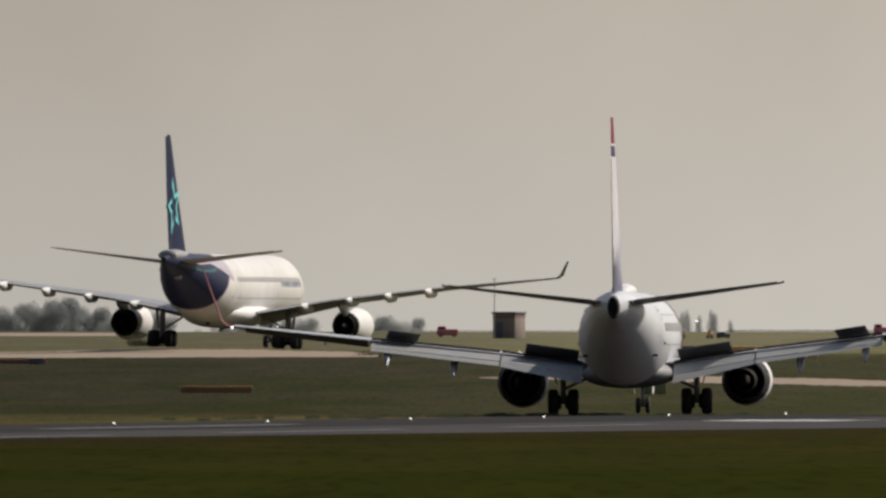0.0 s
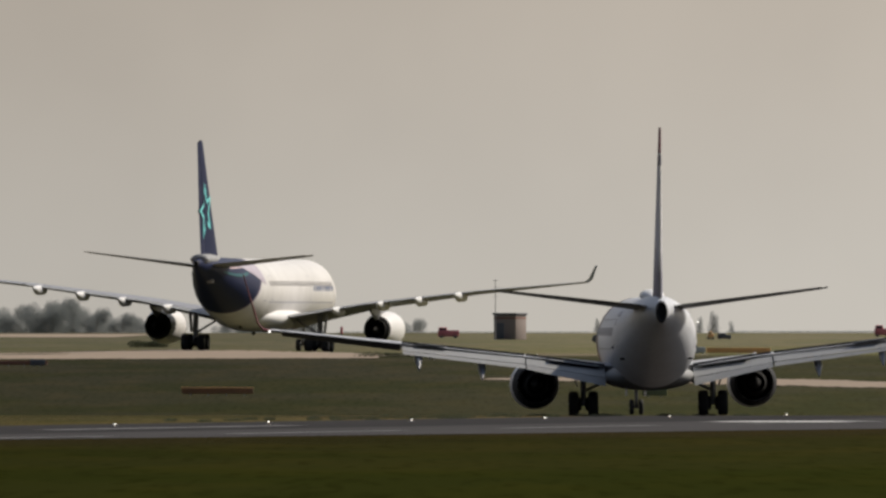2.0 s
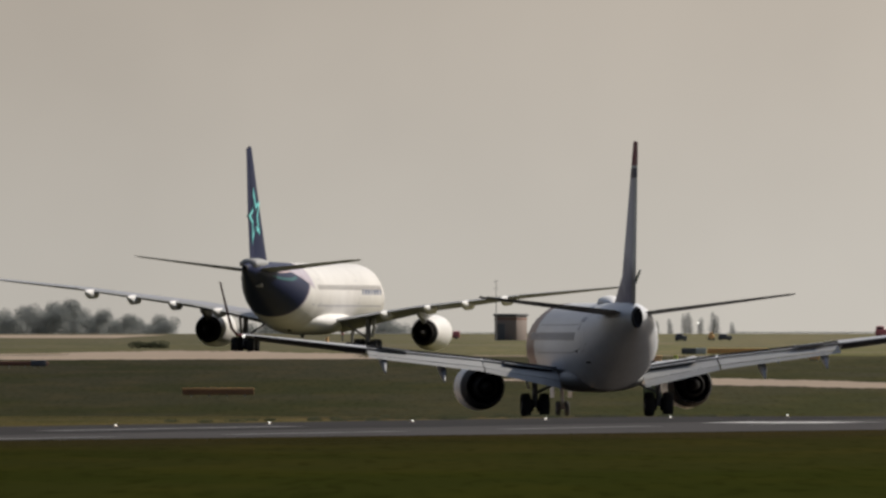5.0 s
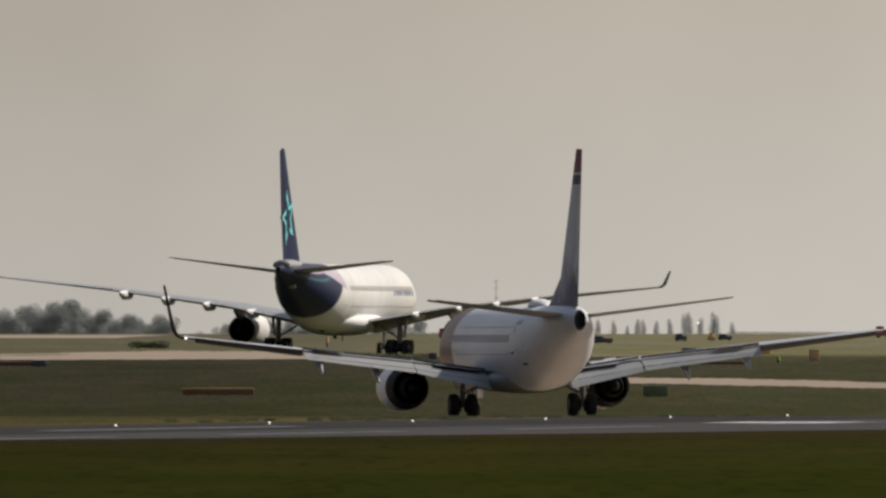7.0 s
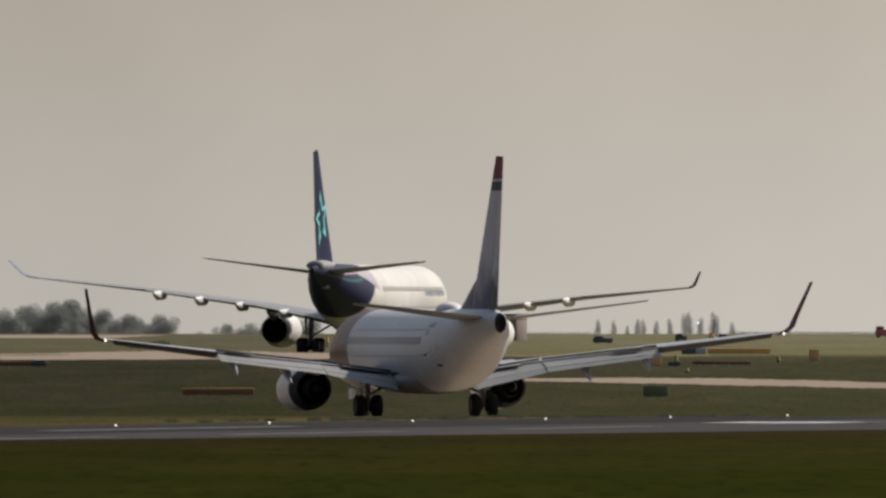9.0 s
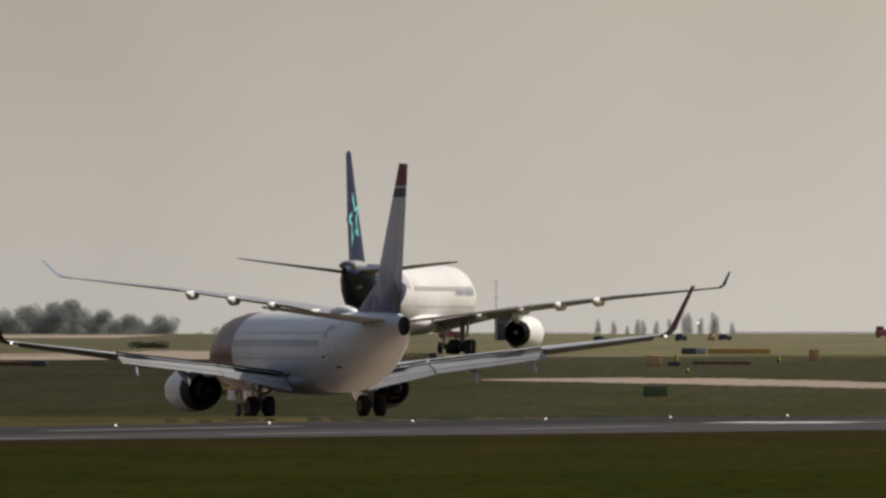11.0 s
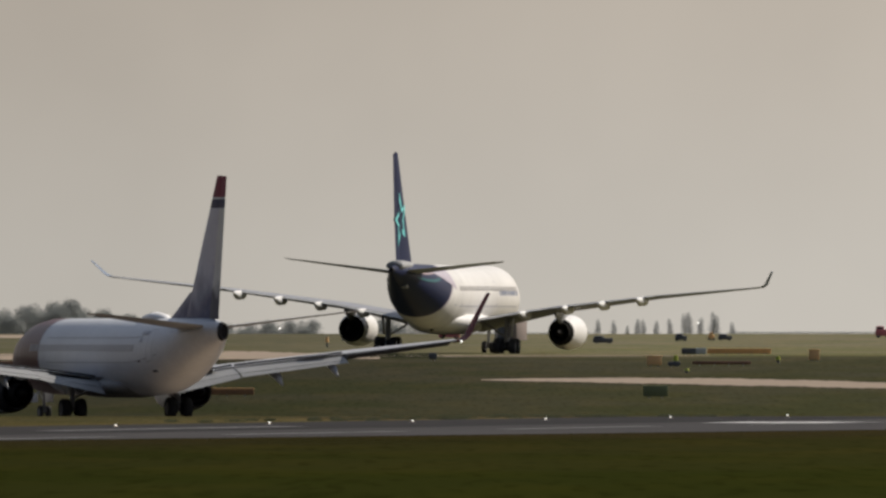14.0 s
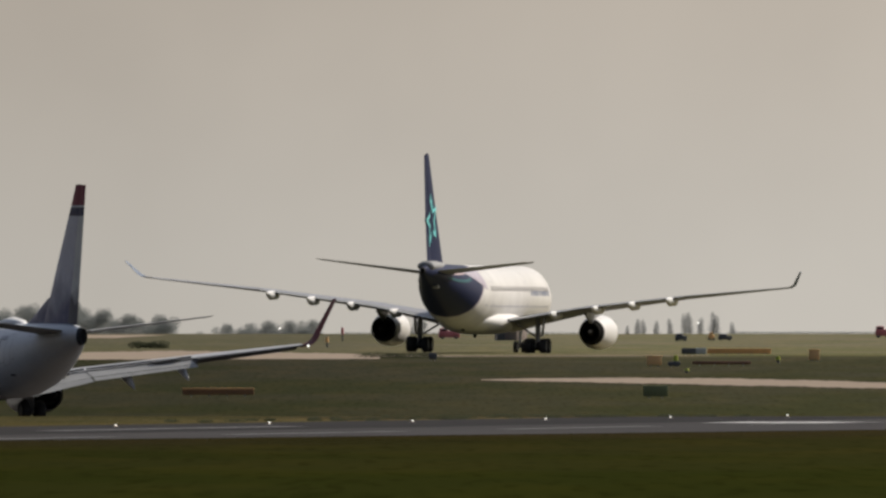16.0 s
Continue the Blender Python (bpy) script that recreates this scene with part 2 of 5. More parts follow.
def grass_ground():
    """Turf: dark rough sward before the runway, straw along its edges, then dry green, and a paler mown field far off,
    its tone greyed for haze.
    """
    m = material("airfield_turf", (0.5, 0.5, 0.5), 0.95, bump=0.5, gloss=0.0)
    n, l = m.node_tree.nodes, m.node_tree.links
    tc, sp = n.new("ShaderNodeTexCoord"), n.new("ShaderNodeSeparateXYZ")
    l.new(tc.outputs["Object"], sp.inputs[0])

    def math_node(kind, a, b=0.0, c=0.0):
        q = n.new("ShaderNodeMath")
        q.operation = kind
        for k, v in enumerate((a, b, c)):
            if isinstance(v, (int, float)):
                q.inputs[k].default_value = v
            else:
                l.new(v, q.inputs[k])
        return q.outputs[0]

    def noise(sx, sy, detail=4):
        q, g = n.new("ShaderNodeTexNoise"), n.new("ShaderNodeMapping")
        g.inputs["Scale"].default_value = (sx, sy, 0.2)
        q.inputs["Scale"].default_value, q.inputs["Detail"].default_value = 1, detail
        l.new(tc.outputs["Object"], g.inputs["Vector"])
        l.new(g.outputs[0], q.inputs["Vector"])
        return q.outputs[0]

    def ramp_of(value, lo, hi, stops):
        q, r = n.new("ShaderNodeMapRange"), n.new("ShaderNodeValToRGB")
        q.inputs[1].default_value, q.inputs[2].default_value = lo, hi
        l.new(value, q.inputs[0])
        l.new(q.outputs[0], r.inputs[0])
        for k, (at, col) in enumerate(stops):
            e = r.color_ramp.elements[k] if k < 2 else r.color_ramp.elements.new((at - lo) / (hi - lo))
            e.position, e.color = (at - lo) / (hi - lo), (*col, 1)
        return r.outputs[0]

    def mixed(share, a, b, how="MIX"):
        q = n.new("ShaderNodeMix")
        q.data_type, q.blend_type = "RGBA", how
        if isinstance(share, float):
            q.inputs[0].default_value = share
        else:
            l.new(share, q.inputs[0])
        for k, v in ((6, a), (7, b)):
            if isinstance(v, tuple):
                q.inputs[k].default_value = (*v, 1)
            else:
                l.new(v, q.inputs[k])
        return q.outputs[2]

    def window(value, lo, hi):
        q = n.new("ShaderNodeMapRange")
        q.inputs[1].default_value, q.inputs[2].default_value = lo, hi
        q.interpolation_type = "SMOOTHSTEP"
        l.new(value, q.inputs[0])
        return q.outputs[0]

    # noise stretched along y so that its clumps suit the camera's low view
    big, clump, tuft = noise(0.06, 0.014, 3), noise(0.40, 0.03, 5), noise(2.8, 0.10, 5)
    # along the line of sight, uneven by some tens of metres; haze painted into farther stops
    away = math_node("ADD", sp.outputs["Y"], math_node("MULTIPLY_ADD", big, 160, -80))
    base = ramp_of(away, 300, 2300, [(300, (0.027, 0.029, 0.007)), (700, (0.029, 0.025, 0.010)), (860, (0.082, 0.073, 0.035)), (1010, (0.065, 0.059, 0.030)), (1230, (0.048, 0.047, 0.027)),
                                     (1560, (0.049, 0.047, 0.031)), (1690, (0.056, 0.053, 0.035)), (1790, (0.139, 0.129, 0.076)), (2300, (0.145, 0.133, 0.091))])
    # across the runway: brown verge before it, straw beyond it
    p = math_node("SUBTRACT", math_node("ADD", math_node("MULTIPLY", sp.outputs["X"], DP.x), math_node("MULTIPLY", sp.outputs["Y"], DP.y)), L0.x * DP.x + L0.y * DP.y)
    wob = math_node("ADD", p, math_node("MULTIPLY_ADD", clump, 16, -8))
    straw = math_node("MULTIPLY", window(wob, -17, -3), window(p, 3, 1))
    verge = math_node("MULTIPLY", window(wob, 40, 46), window(wob, 78, 50))
    base = mixed(math_node("MULTIPLY", straw, 0.75), base, (0.136, 0.104, 0.053))
    base = mixed(math_node("MULTIPLY", verge, 0.7), base, (0.039, 0.027, 0.015))
    # dry and lush patches, then single tufts
    dry = window(clump, 0.42, 0.68)
    base = mixed(math_node("MULTIPLY", dry, 0.42), base, mixed(1.0, base, (1.5, 1.28, 1.1), "MULTIPLY"))
    lush = window(big, 0.58, 0.40)
    base = mixed(math_node("MULTIPLY", lush, 0.45), base, mixed(1.0, base, (0.66, 0.80, 0.52), "MULTIPLY"))
    dark = window(tuft, 0.52, 0.30)
    base = mixed(math_node("MULTIPLY", dark, 0.55), base, mixed(1.0, base, (0.55, 0.55, 0.5), "MULTIPLY"))
    # darker left, lighter right: lens and haze brightness painted into the turf
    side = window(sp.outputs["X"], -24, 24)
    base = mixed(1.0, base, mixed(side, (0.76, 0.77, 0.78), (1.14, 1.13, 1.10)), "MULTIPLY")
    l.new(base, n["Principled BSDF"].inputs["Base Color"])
    return m


# ---- mesh tools ----
def finish(bm, name, mat, smooth=True, sharp=38):
    bmesh.ops.recalc_face_normals(bm, faces=bm.faces[:])
    if smooth:
        for f in bm.faces:
            f.smooth = True
        for e in bm.edges:
            e.smooth = len(e.link_faces) == 2 and e.calc_face_angle(0) < radians(sharp)
    me = bpy.data.meshes.new(name)
    bm.to_mesh(me)
    bm.free()
    me.materials.append(mat)
    return me


def part(name, bm, mat, parent=None, label="", smooth=True):
    ob = new(name, finish(bm, name, mat, smooth))
    ob.parent = parent
    if label:
        ob["label"] = label
    return ob


def thing(name, label, category, m=None, group="", kind=""):
    ob = new(name)
    ob.empty_display_size = 0.5
    if m:
        ob.matrix_basis = m
    return tagged(ob, label, category, group, kind)


def loft(rings, bm=None, caps=True):
    bm = bm or bmesh.new()
    vs = [[bm.verts.new(p) for p in r] for r in rings]
    n = len(rings[0])
    for a, b in zip(vs, vs[1:]):
        for i in range(n):
            bm.faces.new((a[i], a[(i + 1) % n], b[(i + 1) % n], b[i]))
    if caps:
        bm.faces.new(vs[0])
        bm.faces.new(vs[-1])
    return bm


def ring(y, zc, w, h, n=32, x=0.0):
    return [(x + w * math.cos(a), y, zc + h * math.sin(a)) for a in (2 * math.pi * i / n for i in range(n))]


def tube(profile, x=0.0, z=0.0, n=28, bm=None, caps=False):
    """A body of revolution about a line along y: (y, radius) pairs."""
    return loft([ring(y, z, r, r, n, x) for y, r in profile], bm, caps)


def block(bm, size, at=(0, 0, 0), turn=None, bevel=0.0):
    m = Matrix.Translation(at) @ (turn or Matrix()) @ Matrix.Diagonal((*size, 1))
    r = bmesh.ops.create_cube(bm, size=1, matrix=m)
    if bevel:
        bmesh.ops.bevel(bm, geom=list({e for v in r["verts"] for e in v.link_edges}), offset=bevel, segments=2, affect="EDGES", profile=0.5)
    return bm


def rod(bm, a, b, r, n=10, r2=None):
    a, b = Vector(a), Vector(b)
    q = (b - a).to_track_quat("Z", "Y").to_matrix().to_4x4()
    bmesh.ops.create_cone(bm, cap_ends=True, segments=n, radius1=r, radius2=r if r2 is None else r2, depth=(b - a).length,
                          matrix=Matrix.Translation((a + b) / 2) @ q)
    return bm


def foil(x, le, te, z, thick, drop=0.0, n=11, cut=0.0, top=0.4):
    """An aerofoil ring at span x, from y=le back to y=te; drop: how far the rear edge hangs; cut: the rear edge's blunt height."""
    pts = []
    c = le - te
    for k in range(2 * n):
        u = 0.5 * (1 + math.cos(math.pi * k / n))
        t = 5 * thick * c * (0.2969 * math.sqrt(u) - 0.126 * u - 0.3516 * u ** 2 + 0.2843 * u ** 3 - 0.1036 * u ** 4) + cut * u / 2
        up = top if k < n else top - 1.75
        pts.append((x, le - c * u, z + up * t - drop * u))
    return pts


def lift(bm, sections):
    return loft([foil(*s) for s in sections], bm)


def mirror(sections):
    return [(-s[0], *s[1:]) for s in sections]


def upright(sections):
    """Turns span sections into fin sections: span becomes height."""
    out = []
    for z, le, te, thick, *blunt in sections:
        out.append([(p[2], p[1], z) for p in foil(z, le, te, 0, thick, 0.0, 11, blunt[0] if blunt else 0.0, 0.875)])
    return out


def wheel(parent, at, r, w, label=""):
    """A tyre on a rim, about an axle along x."""
    prof = [(-0.5, 0.62), (-0.5, 0.86), (-0.36, 0.97), (-0.15, 1), (0.15, 1), (0.36, 0.97), (0.5, 0.86), (0.5, 0.62)]
    t = part("wheel", loft([[(u * w, v * r * math.cos(a), v * r * math.sin(a)) for a in (2 * math.pi * i / 28 for i in range(28))] for u, v in prof], caps=False), M_TYRE, parent)
    t.location = at
    bm = bmesh.new()
    rod(bm, (-0.42 * w, 0, 0), (0.42 * w, 0, 0), 0.63 * r, 24)
    rod(bm, (-0.5 * w, 0, 0), (0.5 * w, 0, 0), 0.2 * r, 12)
    for i in range(8):
        a = i * math.pi / 4
        rod(bm, (-0.46 * w, 0.42 * r * math.cos(a), 0.42 * r * math.sin(a)), (0.46 * w, 0.42 * r * math.cos(a), 0.42 * r * math.sin(a)), 0.07 * r, 6)
    part("rim", bm, M_RIM, t)
    return t


# ---- lie of the land ----
# the runway's far edge: a line that recedes from the camera, and lamps along it
L0, ALPHA = Vector((-12.43, 800.0)), math.atan2(5.528, 29.4)
DS, DP = Vector((math.sin(ALPHA), math.cos(ALPHA))), Vector((math.cos(ALPHA), -math.sin(ALPHA)))
HEIGHTS = [(0, 0.2), (650, 0.14), (800, 0.02), (860, -0.05), (909, -0.1), (937, -0.2), (1000, -0.445), (1033, -0.585), (1075, -0.795), (1105, -0.99), (1132, -1.244),
           (1190, -1.35), (1300, -0.75), (1400, 0.0), (1500, 0.7), (1600, 1.25), (1700, 1.58), (1766, 1.66), (1830, 1.63), (1883, 1.74), (2100, 2.0), (2500, 2.55),
           (3500, 3.2), (4000, 3.4), (4150, 2.2), (4350, -2.6), (5000, -3.2), (9000, -3.2)]
HY, HZ = np.array([h[0] for h in HEIGHTS], float), np.array([h[1] for h in HEIGHTS])


def land(x, y):
    """Height of the ground."""
    dx, dy = x - L0.x, y - L0.y
    s, p = dx * DS.x + dy * DS.y, dx * DP.x + dy * DP.y
    level = np.interp(800 + s * DS.y, HY, HZ)
    crest = np.clip(0.65 - (s + 165) * 0.00248, 0.3, 1.6)
    ease = np.clip((p - 46) / 11, 0, 1)
    ease = ease * ease * (3 - 2 * ease)
    hump = 0.42 * np.exp(-(((x + 20) / 14) ** 2 + ((y - 1762) / 30) ** 2))
    return np.where(p <= 0, np.interp(y, HY, HZ) + hump, level * (1 - ease) + crest * ease)


def plan(s, p):
    v = L0 + DS * s + DP * p
    return v.x, v.y


def sheet(us, vs, place, lift_by=0.0):
    """A sheet over the land; place(u, v) gives x, y."""
    u, v = np.meshgrid(np.array(us, float), np.array(vs, float), indexing="ij")
    x, y = place(u, v)
    z = land(x, y) + lift_by
    nu, nv = u.shape
    idx = np.arange(nu * nv).reshape(nu, nv)
    faces = np.stack([idx[:-1, :-1], idx[1:, :-1], idx[1:, 1:], idx[:-1, 1:]], -1).reshape(-1, 4)
    me = bpy.data.meshes.new("sheet")
    me.from_pydata(np.stack([x, y, z], -1).reshape(-1, 3).tolist(), [], faces.tolist())
    bm = bmesh.new()
    bm.from_mesh(me)
    bpy.data.meshes.remove(me)
    if bm.faces[:] and sum(f.normal.z for f in list(bm.faces)[:50]) < 0:
        bmesh.ops.reverse_faces(bm, faces=bm.faces[:])
    for f in bm.faces:
        f.smooth = True
    return bm


def plan_grid(s, p):
    return L0.x + DS.x * s + DP.x * p, L0.y + DS.y * s + DP.y * p


def surface(name, bm, mat, label, category):
    me = bpy.data.meshes.new(name)
    bm.to_mesh(me)
    bm.free()
    me.materials.append(mat)
    return tagged(new(name, me), label, category, kind="structure")


M_TURF = grass_ground()


def spread(*spans):
    out = []
    for a, b, step in spans:
        out += list(np.arange(a, b, step))
    return out + [spans[-1][1]]


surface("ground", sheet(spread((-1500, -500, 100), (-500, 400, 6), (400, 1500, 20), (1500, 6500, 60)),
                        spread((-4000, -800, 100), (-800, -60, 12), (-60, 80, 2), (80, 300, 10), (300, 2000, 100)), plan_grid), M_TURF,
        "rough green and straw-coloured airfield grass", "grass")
surface("runway", sheet(spread((-1200, -420, 40), (-420, 400, 6), (400, 1500, 40)), spread((-0.2, 45.2, 1.5)), plan_grid, 0.02), M_ASPHALT,
        "dark grey asphalt runway with a dull sheen", "runway")
surface("runway_shoulder", sheet(spread((-1200, -420, 40), (-420, 400, 6), (400, 1500, 40)), spread((-0.1, 15.5, 1.5)), plan_grid, 0.028), M_SHOULDER,
        "darker newly laid asphalt band along the runway's far side", "runway")


def marking(s0, s1, p0, w, mat=M_STRIPE):
    surface("runway_marking", sheet(list(np.linspace(s0, s1, 12)), [p0, p0 + w], plan_grid, 0.036), mat, "worn white painted runway stripe", "marking")


for s0 in range(-440, 200, 50):
    marking(s0, s0 + 30, 22.0, 0.9)
marking(-58, -14, 9.0, 1.3)
marking(30, 41, 17.2, 5.4, M_BRIGHT_STRIPE)
marking(-400, 400, 43.2, 0.9)


def strip(name, x0, x1, near, far, mat, label, category, up=0.03, bow=0.0):
    """A paved strip from x0 to x1 whose near and far edges are linear in x; bow: how far the far edge swells between its ends."""
    def place(u, v):
        k = (u - x0) / (x1 - x0)
        yn, yf = near[0] + (near[1] - near[0]) * k, far[0] + (far[1] - far[0]) * k + bow * k * (1 - k)
        wave = 2 * np.sin(u * 0.9) + 1.5 * np.sin(u * 2.7 + 1) + 1.6 * np.sin(u * 6.3 + 2) + 1.2 * np.sin(u * 11.7)
        fade = np.clip((yf - yn) / 60, 0, 1)
        return u, yn + (yf - yn) * v + wave * fade * (1 - 2 * v)
    surface(name, sheet(list(np.linspace(x0, x1, 240)), list(np.linspace(0, 1, 9)), place, up), mat, label, category)


strip("taxiway_1", 2.6, 37, (1441, 1365), (1446, 1385), M_CONCRETE, "pale tan concrete taxiway across the grass", "taxiway", bow=146)
strip("taxiway_2", -80, -5, (1615, 1665), (1775, 1745), M_CONCRETE, "pale tan concrete taxiway across the grass", "taxiway")
strip("taxiway_3", -4.9, 22, (1705, 1742), (1730, 1756), M_CONCRETE, "pale tan concrete taxiway across the grass", "taxiway")
# far pale strip painted in for the haze band at the wood's foot
strip("taxiway_4", -500, -45, (2900, 2900), (3500, 3500), M_CONCRETE, "far apron strip that gives the pale haze band beyond the field", "apron")


def exit_taxiway(name, y0, y1, mat, label):
    """The curved way off the runway on which the narrow-body rolls."""
    ys = [880, 909, 930, 966, 1000, 1033, 1068, 1105, 1132, 1165, 1210, 1270]
    xs = [5.0, 8.1, 9.1, 8.2, 4.7, -0.8, -7.8, -16.5, -24.6, -36, -54, -80]

    def place(u, v):
        return np.interp(u, ys, xs) + v, u + 0 * v
    surface(name, sheet(list(np.arange(y0, y1 + 0.1, 4.0)), list(np.linspace(-15, 19, 12)), place, 0.012), mat, label, "taxiway")


exit_taxiway("taxiway_5", 912, 984, M_ASPHALT, "dark asphalt way curving off the runway")
# out of view; concrete length chosen to bounce warm light onto the tail
exit_taxiway("taxiway_6", 984, 1096, M_CONCRETE, "unseen pale tan concrete way curving off the runway")
exit_taxiway("taxiway_7", 1096, 1268, M_ASPHALT, "dark asphalt way leading on across the grass")


# ---- aircraft: the twin-engined narrow-body ----
def engine(parent, name, x, z, prof, core, plug, mat, fan_r, lip, sleeve):
    """A fan cowling with a metal lip, core nozzle, exhaust plug and fan."""
    cowl = part(name, tube(prof, x, z), mat, parent)
    y_lip, r_lip = lip
    part("inlet_lip", tube([(y_lip - 0.25, r_lip + 0.03), (y_lip, r_lip), (y_lip + 0.08, r_lip - 0.08), (y_lip - 0.1, r_lip - 0.15)], x, z), M_METAL, cowl, "polished metal inlet lip")
    # cowl's rear cone and closed-off duct painted dark for the shade there
    part("exhaust_sleeve", tube(sleeve, x, z), M_DARK, cowl, "rear sleeve and duct coloured as dark as their shade")
    part("core_nozzle", tube(core, x, z), M_NOZZLE, cowl, "heat-darkened metal exhaust nozzle")
    part("exhaust_plug", tube(plug, x, z, caps=True), M_NOZZLE, cowl, "heat-darkened exhaust plug")
    bm = bmesh.new()
    yf = y_lip - 1.3
    for i in range(24):
        a = 2 * math.pi * i / 24
        block(bm, (fan_r * 0.26, 0.03, fan_r * 0.94), (x + 0.5 * fan_r * math.sin(a), yf, z + 0.5 * fan_r * math.cos(a)), pose(0, 0, 0, 0, math.degrees(a), 0) @ pose(0, 0, 0, 0, 0, 28))
    rod(bm, (x, yf - 0.1, z), (x, yf + 0.55, z), fan_r * 0.3, 16, 0.02)
    part("fan", bm, M_NOZZLE, cowl, "dark fan blades inside the cowling")
    return cowl


def skin_strip(rows, path, w, raise_by=0.012):
    """A thin ribbon on a fuselage skin; path: (y, angle above the side, in degrees) pairs; w: its width along y and round the skin."""
    ys = [-r[0] for r in rows]
    bm = bmesh.new()

    def at(y, a):
        zc, hw, hh = (float(np.interp(-y, ys, [r[q] for r in rows])) for q in (1, 2, 3))
        return ((hw + raise_by) * math.cos(radians(a)), y, zc + (hh + raise_by) * math.sin(radians(a)))

    dense = []
    for (y0, a0), (y1, a1) in zip(path, path[1:]):
        for k in range(6):
            dense.append((y0 + (y1 - y0) * k / 6, a0 + (a1 - a0) * k / 6))
    dense.append(path[-1])
    da = w / 2 / rows[8][2] * 57.3
    for (y0, a0), (y1, a1) in zip(dense, dense[1:]):
        along = abs(y1 - y0) > 0.02
        quad = [(y0, a0 - da), (y1, a1 - da), (y1, a1 + da), (y0, a0 + da)] if along else [(y0 - w / 2, a0), (y0 + w / 2, a0), (y1 + w / 2, a1), (y1 - w / 2, a1)]
        bm.faces.new([bm.verts.new(at(*q)) for q in quad])
    bmesh.ops.remove_doubles(bm, verts=bm.verts[:], dist=0.001)
    return bm


def mirrored(bm, sx):
    if sx < 0:
        bmesh.ops.scale(bm, vec=(-1, 1, 1), verts=bm.verts[:])
    return bm


def cabin_side(body, rows, sx, window_z, window_size, step, y_span, doors, door_span, glass):
    """A row of cabin windows and the outlines of the doors on one side of a fuselage."""
    mid = rows[8]
    a = math.asin((window_z - mid[1]) / mid[3])
    bm = bmesh.new()
    block(bm, (0.03, window_size[0], window_size[1]), (0, 0, 0), None, 0.01)
    me = finish(bm, "cabin_window", glass, False)
    y = y_span[1]
    while y > y_span[0]:
        w = new("cabin_window", me)
        w.parent = body
        w.matrix_basis = pose(sx * (mid[2] * math.cos(a) + 0.002), y, window_z, 0, -sx * math.degrees(a), 0)
        y -= step
    lo, hi = door_span
    for y0, y1 in doors:
        part("door_outline", mirrored(skin_strip(rows, [(y0, lo), (y0, hi), (y1, hi), (y1, lo), (y0, lo)], 0.05), sx), M_SMUDGE, body, "thin grey outline of a cabin door")


def gear_leg(parent, name, lines, mat=M_STRUT):
    bm = bmesh.new()
    for a, b, r in lines:
        rod(bm, a, b, r)
    return part(name, bm, mat, parent)


